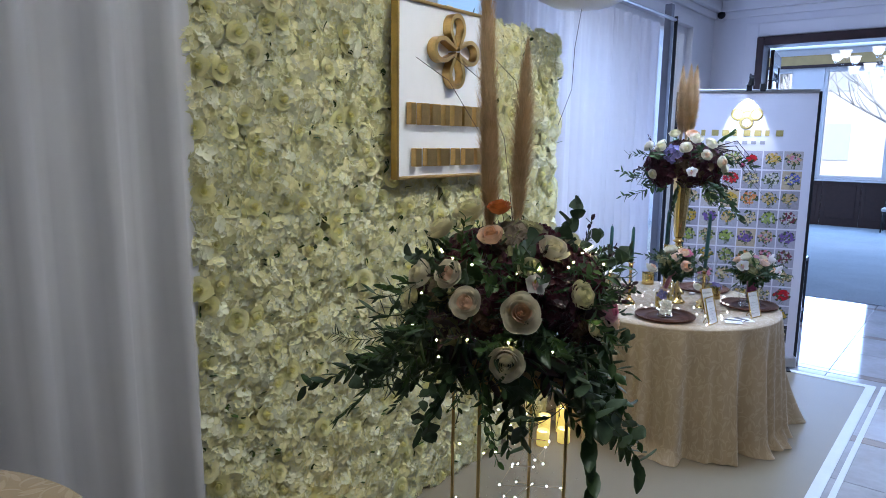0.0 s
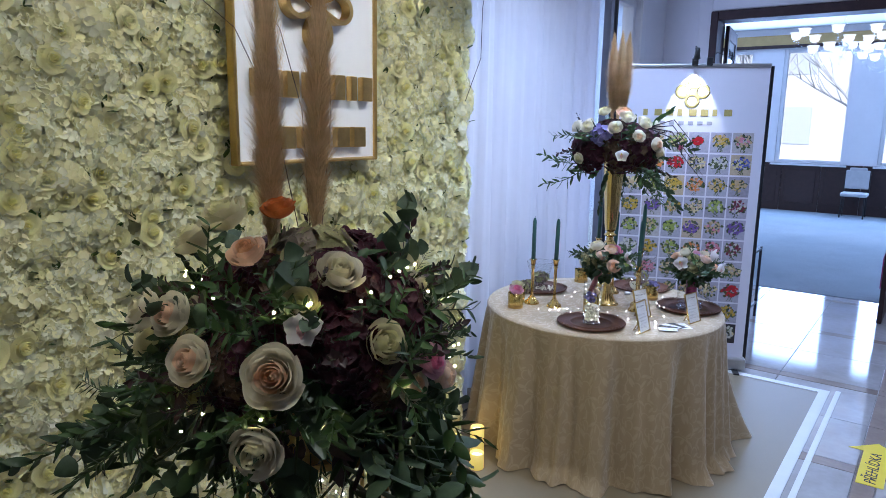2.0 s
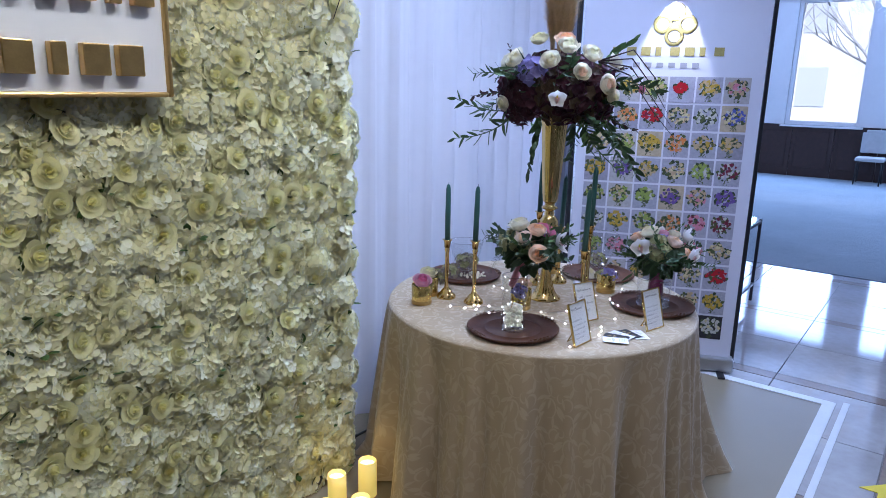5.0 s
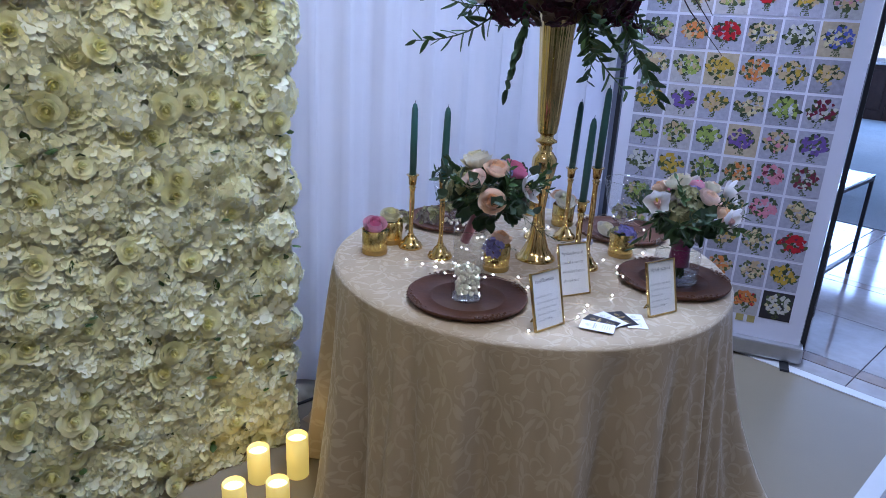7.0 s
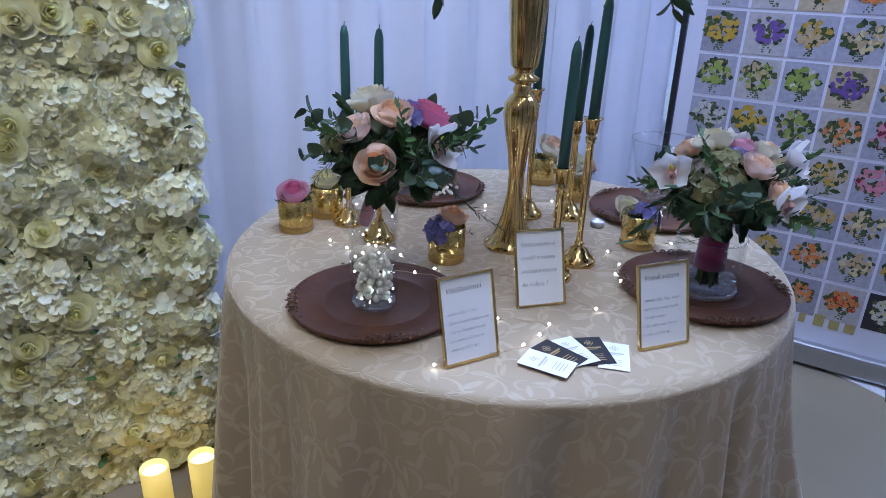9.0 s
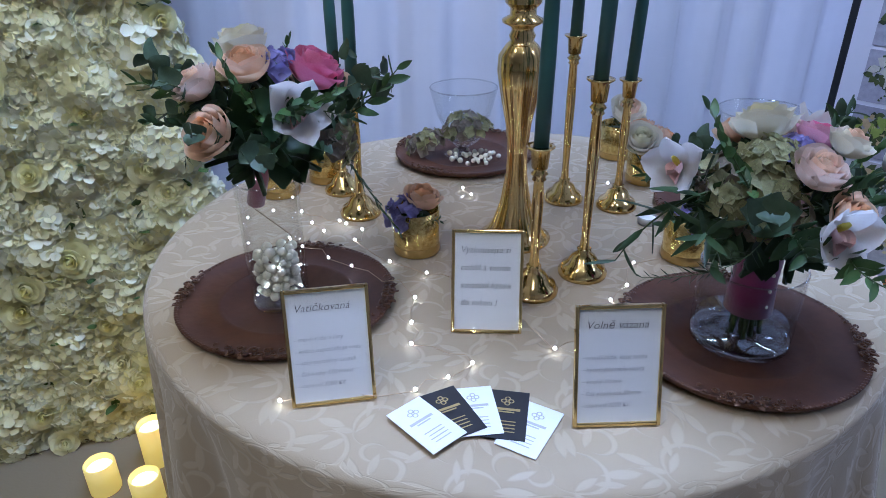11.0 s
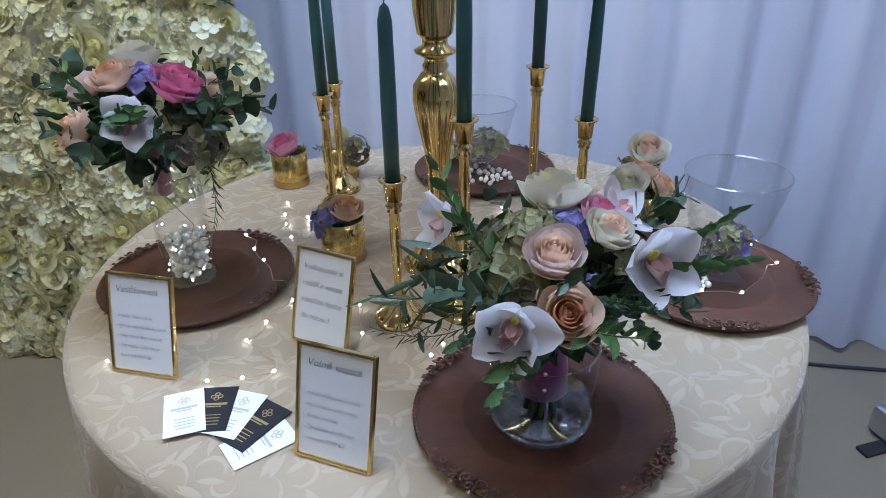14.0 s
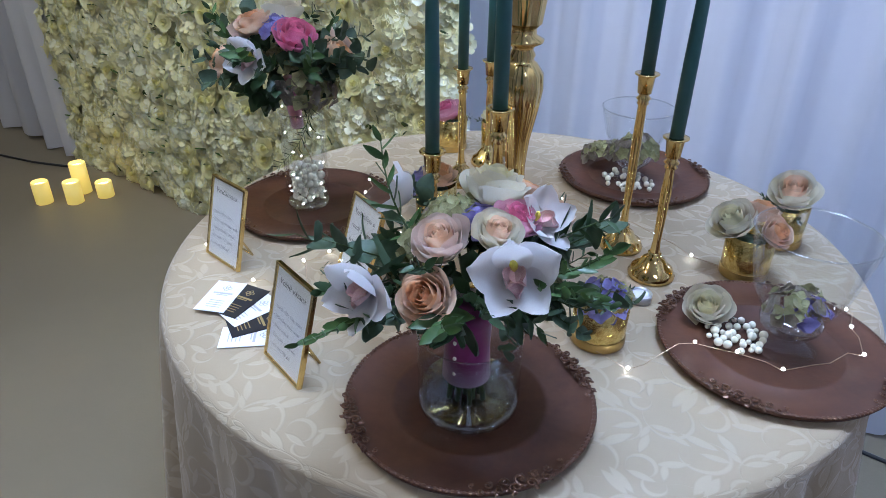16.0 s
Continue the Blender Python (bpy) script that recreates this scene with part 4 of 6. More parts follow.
def sprig_geo(kind, seed):
    """A leafy sprig from the origin along +z, about 1 long."""
    rnd = random.Random(seed)
    g = Geo()
    bend = Vector((rnd.uniform(-.3, .3), rnd.uniform(-.3, .3), 0))
    droop = {"eucalyptus": .15, "ruscus": .25, "willow": .5, "fern": .5, "trail": .2}[kind]
    P = [Vector((0, 0, t)) + bend * t * t + Vector((droop * t * t, 0, -droop * .4 * t * t)) for t in np.linspace(0, 1, 9)]
    g.add(*tube_geo(P, .012 if kind != "fern" else .006, 5, .4), idx=1)

    def on(t):
        i = min(int(t * 8), 7)
        return P[i].lerp(P[i + 1], t * 8 - i), (P[i + 1] - P[i]).normalized()
    n = {"eucalyptus": 8, "ruscus": 15, "willow": 9, "fern": 34, "trail": 20}[kind]
    for k in range(n):
        t = .18 + .82 * k / (n - 1)
        p, d = on(min(t, .999))
        a = k * (math.pi if kind in ("ruscus", "fern") else 2.4) + rnd.uniform(-.4, .4)
        L, W = {"eucalyptus": (.30, .155), "ruscus": (.24, .05), "willow": (.42, .035), "fern": (.16, .01), "trail": (.13, .035)}[kind]
        sc = rnd.uniform(.75, 1.15) * (1.1 - .45 * t)
        v, f = petal(L * sc, W * sc, .25, rnd.uniform(-.25, .25), 3, {"fern": 3, "eucalyptus": 7}.get(kind, 5), .55 if kind == "eucalyptus" else .8)
        g.add(v, f, Matrix.Translation(p) @ align(d, a) @ Matrix.Rotation(radians(rnd.uniform(25, 65)), 4, "X") @ Matrix.Rotation(rnd.uniform(-.6, .6), 4, "Y"), 0)
    return g


SPRIGS = {}
for kind, name, lm in (("eucalyptus", "eucalyptus_sprig", L_EUC), ("ruscus", "ruscus_sprig", L_GREEN), ("ruscus", "dark_ruscus_sprig", L_DARK), ("willow", "long_leaf_sprig", L_DARK), ("fern", "fern_sprig", L_DARK), ("trail", "burgundy_sprig", L_BURG), ("trail", "trailing_sprig", L_GREEN)):
    SPRIGS[name] = [to_mesh(name, sprig_geo(kind, hash_name(name) + k), [lm, STEM]) for k in range(3)]

_turn = [0]


def bloom(kind, parent, p, d, r):
    """Sets a bloom of radius r at p (in the parent's axes), facing d."""
    _turn[0] += 1
    ms = BLOOMS[kind]
    return place(kind, ms[_turn[0] % len(ms)], parent, "", Matrix.Translation(Vector(p)) @ align(d, _turn[0] * 1.7) @ Matrix.Scale(r, 4))


def orchid(parent, p, d, r, roll=0.0):
    _turn[0] += 1
    q = Vector(d).normalized().to_track_quat("Z", "Y").to_matrix().to_4x4()
    return place("orchid", BLOOMS["orchid"][_turn[0] % 3], parent, "", Matrix.Translation(Vector(p)) @ q @ Matrix.Rotation(roll, 4, "Z") @ Matrix.Scale(r * .70, 4))


def sprig(kind, parent, p, d, L):
    _turn[0] += 1
    ms = SPRIGS[kind]
    return place(kind, ms[_turn[0] % len(ms)], parent, "", Matrix.Translation(Vector(p)) @ align(d, _turn[0] * 2.1) @ Matrix.Scale(L, 4))


def led_string(name, m, pts, leds, label, mat_led=LED, r=.0025, wire=.0007):
    """Fairy lights: a thin wire through pts with small lamps at leds."""
    e = empty(name, m, label, "string lights")
    if pts:
        tube("wire", pts, wire, WIRE, e, seg=4)
    v, f = lathe(((0, -1), (.7, -.7), (1, 0), (.7, .7), (0, 1)), 8)
    me = bpy.data.meshes.new("bulb")
    me.from_pydata((v * r).tolist(), [], f)
    me.materials.append(mat_led)
    for p in leds:
        place("bulb", me, e, "", Matrix.Translation(Vector(p)))
    return e


# ---- the table's things ----
TZ = 0.751


def charger(m, seed):
    e = empty("charger_plate", m, "dark brown charger plate with an ornate scrolled rim", "charger plate", "charger plates on the table")
    R = .166
    turned("plate", [(0, .004), (.096, .004), (.100, .0085), (.107, .009), (.112, .006), (.160, .013), (R, .017), (R + .003, .014), (R, .010), (.165, .007), (.115, 0), (0, 0)], CHARGER, e, seg=64)
    g = Geo()
    rnd = random.Random(seed)
    # a fine gadrooned edge between four swags of scrolls and leaves
    n = 150
    bead = lathe(((0, -.4), (.8, -.2), (1, .1), (.6, .5), (0, .6)), 6)
    for k in range(n):
        a = 6.283 * k / n
        g.add(bead[0] * .0029 * rnd.uniform(.85, 1.15), bead[1], Matrix.Translation((R * math.cos(a), R * math.sin(a), .0155)) @ Matrix.Rotation(a, 4, "Z") @ Matrix.Diagonal((1.2, 1.1, .7, 1)))
    for k in range(4):
        for j in range(-6, 7):
            a = math.pi / 2 * k + j * .062
            size = .0085 * (1 - abs(j) / 10)
            turn = 1 if j > 0 else -1
            rr = R - .003 + (.004 if j % 2 else -.005)
            pts = [(size * (1 - .8 * t) * math.cos(turn * 8 * t + j), size * (1 - .8 * t) * math.sin(turn * 8 * t + j), .002 * t) for t in np.linspace(0, 1, 12)]
            base = Matrix.Translation((rr * math.cos(a), rr * math.sin(a), .0185)) @ Matrix.Rotation(a, 4, "Z")
            g.add(*tube_geo(pts, size * .26, 5, .7), base)
            v, f = petal(size * 1.4, size * .55, -.4, -.15, 3, 4)
            g.add(v, f, base @ Matrix.Translation((0, 0, .001)) @ Matrix.Rotation(-math.pi / 2 + (0 if j % 2 else math.pi) + turn * .6, 4, "Z"))
    g.out("scrolled_rim", CHARGER_RIM, e, "worn bronze-brown scrolled rim")
    return e


for k, (x, y) in enumerate(((1.752, 4.415), (2.303, 4.805), (2.115, 5.245), (1.492, 5.10))):
    charger(pose(x, y, TZ, 0, 0, (40, 28, 60, 15)[k]), k)


def candlestick(m, h, tip, lean=(0, 0)):
    e = empty("candlestick", m, "slim polished gold candlestick", "candlestick", "gold candlesticks on the table")
    turned("foot", [(0, 0), (.040, 0), (.041, .006), (.037, .011), (.036, .016), (.026, .022), (.020, .034), (.010, .042), (.012, .047), (0.0, .049)], GOLD, e)
    turned("stem", [(.0085, .046), (.0065, .07), (.009, h * .62), (.0075, h - .055), (.011, h - .052), (.0085, h - .048), (.013, h - .043), (.0085, h - .038), (.009, h - .034)], GOLD, e)
    turned("cup", [(0, h - .034), (.012, h - .034), (.0145, h - .006), (.021, h - .002), (.021, h), (.0125, h), (.0115, h - .02), (0, h - .02)], GOLD, e)
    c = empty("taper_candle", m @ Matrix.Translation((0, 0, h - .02)) @ pose(0, 0, 0, lean[0], lean[1], 0), "unlit dark teal taper candle in a gold holder", "candle", "teal taper candles")
    L = tip - TZ - h + .02
    turned("wax", [(0, 0), (.0112, 0), (.0112, L * .55), (.0098, L * .92), (.006, L * .985), (.002, L), (0, L)], CANDLE, c, seg=20)
    tube("wick", [(0, 0, L - .003), (.001, 0, L + .008)], .0009, INK, c)
    return e


for x, y, h, tip, lean in ((1.455, 4.757, .250, 1.230, (0, 0)), (1.576, 4.706, .262, 1.234, (0, 1)), (2.010, 4.708, .245, 1.240, (0, 1.2)), (2.034, 4.812, .328, 1.318, (.5, 1.5)), (1.826, 5.045, .334, 1.310, (0, .8)), (1.925, 5.090, .260, 1.240, (0, 2))):
    candlestick(pose(x, y, TZ), h, tip, lean)

# tall gold trumpet vase
TV = (1.866, 4.835)
e = empty("trumpet_vase", pose(*TV, TZ), "tall polished gold trumpet vase with a flared foot", "vase")
prof = [(0, 0), (.066, 0), (.067, .004), (.055, .012), (.040, .035), (.027, .075), (.0185, .13), (.0175, .17), (.022, .22), (.033, .275), (.0385, .31), (.037, .335), (.026, .352), (.019, .358), (.022, .366), (.0175, .374), (.020, .380), (.033, .386), (.034, .391), (.021, .398), (.021, .408), (.029, .416), (.0335, .45), (.040, .55), (.048, .68), (.057, .80), (.062, .84), (.060, .84), (.045, .68), (.0, .5)]
p = np.array(prof)
seg = 72
a = np.linspace(0, 2 * math.pi, seg, endpoint=False)
rib = .055 * np.clip((p[:, 1] - .41) / .05, 0, 1) + .05 * (np.abs(p[:, 1] - .26) < .09) + .05 * (np.abs(p[:, 1] - .08) < .07)
rr = p[:, 0, None] * (1 + rib[:, None] * np.abs(np.sin(6 * a))[None] - rib[:, None] * .5)
v = np.stack([rr * np.cos(a), rr * np.sin(a), np.repeat(p[:, 1, None], seg, 1)], -1).reshape(-1, 3)
for nm, i0, i1 in (("foot", 0, 8), ("bulb", 7, 13), ("collar", 12, 22), ("trumpet", 21, len(prof))):
    link_mesh(nm, v[i0 * seg:i1 * seg], lathe(prof[i0:i1], seg)[1], GOLD, e, smooth=True)

# ---- arrangement on the trumpet vase ----


def pampas_mesh(seed, L=.5, W=.04):
    """A pampas plume along +z: a stem with thousands of fine drooping hairs."""
    rnd = np.random.RandomState(seed)
    n = 5200
    t = rnd.rand(n) ** .9
    a = rnd.rand(n) * 6.283
    prof = W * np.sin(math.pi * np.clip(.08 + .9 * t, 0, 1)) ** .8 * (1 - .35 * t) * rnd.uniform(.45, 1.1, n)
    ca, sa = np.cos(a), np.sin(a)
    base = np.stack([.2 * prof * ca, .2 * prof * sa, L * t * .9], -1)
    b2 = a + rnd.uniform(-.7, .7, n)
    tip = np.stack([prof * np.cos(b2), prof * np.sin(b2), L * (t * .9 + rnd.uniform(.02, .15, n))], -1)
    w = .0009
    side = np.stack([-sa * w, ca * w, 0 * a], -1)
    v = np.stack([base - side, base + side, tip], 1).reshape(-1, 3)
    f = [(3 * i, 3 * i + 1, 3 * i + 2) for i in range(n)]
    g = Geo()
    g.add(v, f)
    core, cf = lathe([(W * .12, -L * .1), (W * .2, L * .15), (W * .25, L * .4), (W * .2, L * .7), (W * .08, L * .93), (0, L)], 10)
    g.add(core, cf)
    return g


PAMPAS = thin(mat("pampas_plume", (.76, .57, .34), .8, colour2=(.60, .42, .22), scale=25, per_island=.2, bump=.3, bump_scale=300), .35)
PAMPAS_MESH = [to_mesh("pampas_plume", pampas_mesh(k), [PAMPAS], False) for k in range(3)]

e = empty("flower_arrangement", pose(*TV, 1.60), "dark burgundy and cream arrangement with pampas plumes on the gold vase", "flowers")
rnd = random.Random(5)
for d, kind, r in (((.1, -.9, -.05), "brown_hydrangea", .11), ((-.85, -.55, -.1), "burgundy_hydrangea", .115), ((.6, -.7, -.05), "brown_hydrangea", .11), ((.95, .1, 0), "burgundy_hydrangea", .11), ((.3, .9, 0), "brown_hydrangea", .12), ((-.6, .75, 0), "burgundy_hydrangea", .12), ((-.2, -.3, .7), "brown_hydrangea", .11), ((-.95, .1, .1), "brown_hydrangea", .10), ((.3, .2, .75), "burgundy_hydrangea", .11)):
    dv = Vector(d).normalized()
    bloom(kind, e, Vector((dv.x * .165, dv.y * .165, dv.z * .09)), dv, r)
for d, kind, r in (((-.55, -.55, .5), "white_rose", .045), ((-.1, -.75, .45), "white_rose", .042), ((.12, -.62, .75), "white_rose", .045), ((.08, -.5, .95), "peach_rose", .045), ((.42, -.6, .6), "white_rose", .045), ((.65, -.72, .12), "blush_rose", .045), ((-.75, -.6, -.25), "white_rose", .035), ((.3, -.85, .3), "blush_rose", .038), ((-.3, -.3, .95), "cream_rose", .042), ((.8, .2, .5), "white_rose", .045), ((-.7, .4, .5), "white_rose", .045), ((.1, .8, .5), "white_rose", .045), ((.75, -.6, -.1), "white_rose", .036)):
    dv = Vector(d).normalized()
    bloom(kind, e, Vector((dv.x * .245, dv.y * .245, dv.z * .185 + .01)), dv, r)
bloom("violet_hydrangea", e, (-.10, -.20, .08), (-.3, -1, .3), .05)
orchid(e, (.0, -.27, -.02), (0, -1, .1), .06)
bloom("pink_rose", e, (.30, -.12, .02), (.8, -.5, .1), .022)
for k in range(26):
    a = 6.283 * k / 26 + rnd.uniform(-.2, .2)
    dv = Vector((math.cos(a), math.sin(a), rnd.uniform(-.5, .75)))
    sprig(rnd.choice(["ruscus_sprig", "dark_ruscus_sprig", "dark_ruscus_sprig", "long_leaf_sprig", "burgundy_sprig"]), e, dv * .12, dv, rnd.uniform(.18, .28))
for k in range(7):
    a = -2.6 + .75 * k
    dv = Vector((math.cos(a), math.sin(a), -.15))
    sprig("dark_ruscus_sprig" if k % 2 else "ruscus_sprig", e, dv * .17 + Vector((0, 0, -.04)), dv + Vector((0, 0, -1.1)), rnd.uniform(.22, .34))
for x, y in ((-.05, .02), (0.0, -.02), (.055, .0)):
    place("pampas_plume", PAMPAS_MESH[int(50 * x) % 3], e, "", Matrix.Translation((x * .5, y, .18)) @ align((x * .55, y, 1)) @ Matrix.Diagonal((1.5, 1.5, .84, 1)))
# long bare twisted blades on one side
for k in range(4):
    tube("grass_blade", [(.15, -.1 + .02 * k, .12), (.27, -.12 + .02 * k, .16 - .03 * k), (.36, -.1, .06 - .04 * k), (.40 + .02 * k, -.08, -.02 - .05 * k)], .004, L_BURG, e, seg=5, taper=.2)

# ---- bouquets ----
def bouquet(name, c, label, flowers, leaves, seed):
    """flowers: kind, world place, radius; they face away from the bouquet's heart."""
    e = empty(name, pose(*c), label, "bouquet")
    heart = Vector((0, 0, -.09))
    for kind, p, r, *face in flowers:
        q = Vector(p) - Vector(c)
        d = Vector(face[0]) if face else q - heart
        if kind == "orchid":
            orchid(e, q, d, r, face[1] if len(face) > 1 else 0)
        else:
            bloom(kind, e, q - d.normalized() * r * .75, d, r * .90)
    rnd = random.Random(seed)
    for k in range(leaves):
        a = 6.283 * k / leaves + rnd.uniform(-.25, .25)
        up = rnd.uniform(.05, .85)
        dv = Vector((math.cos(a), math.sin(a), up))
        kind = rnd.choice(["eucalyptus_sprig", "ruscus_sprig", "dark_ruscus_sprig", "eucalyptus_sprig", "dark_ruscus_sprig"])
        sprig(kind, e, dv * .035 + Vector((0, 0, -.05)), dv, rnd.uniform(.11, .165))
    g = Geo()
    for k in range(70):
        d = Vector((rnd.gauss(0, 1), rnd.gauss(0, 1), rnd.gauss(0, .7))).normalized()
        v, f = petal(.05, .018, .3, .2, 3, 4)
        g.add(v, f, Matrix.Translation((d.x * .06, d.y * .06, d.z * .045 - .035)) @ align(d, rnd.uniform(0, 6)) @ Matrix.Rotation(.7, 4, "X"))
    tagged(g.out("filler_leaves", L_DARK, e), kind="stuff")
    return e


b1 = bouquet("bouquet", (1.80, 4.395, 1.09), "bridal bouquet of peach, pink and white roses with an orchid", [
    ("peach_rose", (1.834, 4.286, 1.079), .043), ("pale_peach_rose", (1.775, 4.308, 1.127), .040), ("peach_rose", (1.825, 4.355, 1.152), .043), ("pink_rose", (1.852, 4.447, 1.138), .050),
    ("orchid", (1.886, 4.380, 1.092), .075, (.8, -.25, .25), -.5), ("peach_rose", (1.806, 4.513, 1.096), .042), ("white_rose", (1.755, 4.392, 1.165), .050), ("pale_peach_rose", (1.74, 4.50, 1.10), .038),
    ("violet_hydrangea", (1.83, 4.40, 1.155), .032), ("green_hydrangea", (1.71, 4.34, 1.115), .045), ("dusky_hydrangea", (1.875, 4.475, 1.065), .055), ("green_hydrangea", (1.70, 4.44, 1.12), .045), ("dusky_hydrangea", (1.82, 4.50, 1.05), .045), ("green_hydrangea", (1.76, 4.36, 1.085), .04)], 24, 21)
tube("wrapped_handle", [(-.02, 0, -.06), (-.045, -.002, -.125), (-.06, -.004, -.165)], .015, P_ROSE_RIBBON, b1, "dusty pink ribbon-wrapped handle", seg=12, taper=.85)
for q, d, L in (((.05, .06, -.05), (.35, .35, -1), .16), ((-.08, -.03, -.03), (-.7, -.3, -.5), .12)):
    sprig("fern_sprig", b1, q, d, L)

b3 = bouquet("bouquet", (2.31, 4.80, .995), "loose bridal bouquet of peach roses, white orchids and hydrangea", [
    ("pale_peach_rose", (2.367, 4.769, 1.045), .044), ("peach_rose", (2.418, 4.760, .998), .042), ("orchid", (2.405, 4.705, .992), .078, (.75, -.55, .25), -.3), ("orchid", (2.405, 4.855, 1.028), .082, (.9, .0, .35), .2),
    ("white_rose", (2.268, 4.824, 1.075), .052), ("pale_pink_rose", (2.33, 4.855, 1.058), .036), ("orchid", (2.222, 4.715, 1.015), .07, (-.1, -.9, .35), .4), ("green_hydrangea", (2.295, 4.733, 1.03), .055), ("dusky_hydrangea", (2.25, 4.76, 1.035), .055),
    ("violet_hydrangea", (2.32, 4.815, 1.058), .03), ("orchid", (2.315, 4.875, 1.035), .066, (.35, .45, .8), .6), ("pale_peach_rose", (2.28, 4.90, 1.04), .040), ("peach_rose", (2.22, 4.86, 1.04), .038), ("dusky_hydrangea", (2.25, 4.90, 1.01), .05), ("green_hydrangea", (2.36, 4.90, 1.0), .045), ("dusky_hydrangea", (2.34, 4.72, 1.0), .045), ("green_hydrangea", (2.30, 4.775, 1.062), .04), ("blush_rose", (2.375, 4.835, 1.062), .036)], 26, 33)
for q, d, L, kind in (((-.04, -.06, .0), (-.6, -.75, -.15), .17, "long_leaf_sprig"), ((-.02, -.07, -.02), (-.1, -1, -.35), .15, "long_leaf_sprig"), ((.05, .04, -.02), (1, .3, -.2), .085, "eucalyptus_sprig"), ((.05, .07, -.02), (.7, .7, -.2), .085, "eucalyptus_sprig"), ((.03, .09, -.02), (.4, 1, -.1), .10, "eucalyptus_sprig"), ((.05, .08, .0), (.3, 1, .45), .12, "ruscus_sprig"), ((.09, .06, .02), (.7, .7, .3), .11, "ruscus_sprig"), ((.1, -.07, -.02), (.5, -.9, -.2), .12, "ruscus_sprig"), ((.03, -.09, -.03), (.1, -.9, -.5), .14, "fern_sprig")):
    sprig(kind, b3, q, d, L)
wrap = turned("wrapped_handle", [(0, -.075), (.033, -.075), (.030, -.10), (.029, -.14), (.032, -.185), (0, -.185)], P_MAG, b3, "magenta satin ribbon wrap with pearl pins", seg=24)
for k in range(4):
    v, f = lathe(((0, -1), (.7, -.7), (1, 0), (.7, .7), (0, 1)), 8)
    link_mesh("pin", v * .0028, f, PEARL, wrap, "", Matrix.Translation((.030 * math.cos(-.45), .030 * math.sin(-.45), -.095 - .024 * k)), True)
g = Geo()
for k in range(12):
    a = k * 2.4
    r = .02 * math.sqrt(k / 12)
    g.add(*tube_geo([(r * math.cos(a), r * math.sin(a), -.18), (r * 1.3 * math.cos(a), r * 1.3 * math.sin(a), -.222)], .0035, 6))
tagged(g.out("cut_stems", STEM, b3), kind="stuff")


def glass_vase(name, m, label, r0, r1, h, wall=.0035, foot=.012, water=0.0):
    e = empty(name, m, label, "vase")
    turned("glass", [(0, 0), (r0, 0), (r0 + .001, .003), (r1, h), (r1 - wall * .5, h + .001), (r1 - wall, h), (r0 - wall, foot), (0, foot)][2:-1], GLASS, e, seg=48)
    turned("foot", [(0, 0), (r0 - .004, 0), (r0 + .0005, .003), (r0 + .001, foot - .001), (r0 - .003, foot + .001), (r0 - .014, foot - .002), (0, foot - .003)], GLASS_RIM, e, "thick clear foot that catches the light", seg=48)
    turned("rim", [(r1 - .0028, h), (r1 - .0014, h + .0014), (r1, h), (r1 - .0014, h - .0014), (r1 - .0028, h)], GLASS_RIM, e, "bright polished rim", seg=48)
    if water:
        turned("water", [(0, foot + .001), (r0 - wall - .001, foot + .001), (r0 - wall - .001, water), (0, water)], WATER, e, seg=40)
    return e


glass_vase("glass_vase", pose(1.752, 4.404, TZ + .006), "slim clear cylinder vase holding pearls and a bouquet", .042, .046, .205)
glass_vase("glass_vase", pose(2.305, 4.803, TZ + .006), "wide clear glass vase with a little water", .066, .069, .118, water=.032)


def pearls(name, m, n, spread, label, seed, stack=0.0, r=.0058):
    rnd = random.Random(seed)
    v0, f0 = lathe(((0, -1), (.5, -.87), (.87, -.5), (1, 0), (.87, .5), (.5, .87), (0, 1)), 10)
    g = Geo()
    pts = []
    for k in range(n * 60):
        if len(pts) >= n:
            break
        rr, a = spread * math.sqrt(rnd.random()), rnd.uniform(0, 6.283)
        rk = r * rnd.choice((.75, 1, 1, 1.2))
        p = Vector((rr * math.cos(a), rr * math.sin(a), rk))
        if stack:
            p.z = rk + rnd.random() * stack
        if all((p - q).length > (rk + s) * .92 for q, s in pts):
            pts.append((p, rk))
            g.add(v0 * rk, f0, Matrix.Translation(p))
    return tagged(g.out(name, PEARL, None, "", m), label, "pearls", kind="stuff")


pearls("pearls", pose(1.752, 4.404, TZ + .019), 120, .031, "ivory pearls filling the foot of a glass vase", 2, .070, .0074)
pearls("pearls", pose(2.105, 5.195, TZ + .007), 34, .045, "ivory pearls scattered on a brown charger plate", 3)
pearls("pearls", pose(1.535, 5.085, TZ + .007), 30, .06, "ivory pearls round the foot of a goblet", 4)


def goblet(m, h, R, label):
    e = empty("goblet", m, label, "goblet")
    turned("foot", [(0, 0), (.046, 0), (.047, .002), (.03, .006), (.012, .011), (.012, .02), (0, .02)], GLASS, e, seg=48)
    turned("knop", [(.012, .02), (.022, .026), (.042, .042), (.045, .052), (.036, .062), (.033, .062), (.04, .052), (.036, .043), (0, .032)], GLASS_RIM, e, seg=48)
    turned("bowl", [(.036, .062), (.05, .075), (.064, .10), (R, h), (R - .002, h + .001), (R - .0035, h), (.061, .10), (.046, .078), (.033, .064)], GLASS, e, seg=48)
    turned("rim", [(R - .003, h), (R - .0015, h + .0015), (R, h), (R - .0015, h - .0015), (R - .003, h)], GLASS_RIM, e, "bright polished rim", seg=48)
    return e


goblet(pose(2.115, 5.262, TZ + .006), .195, .084, "wide clear footed glass goblet on a charger plate")
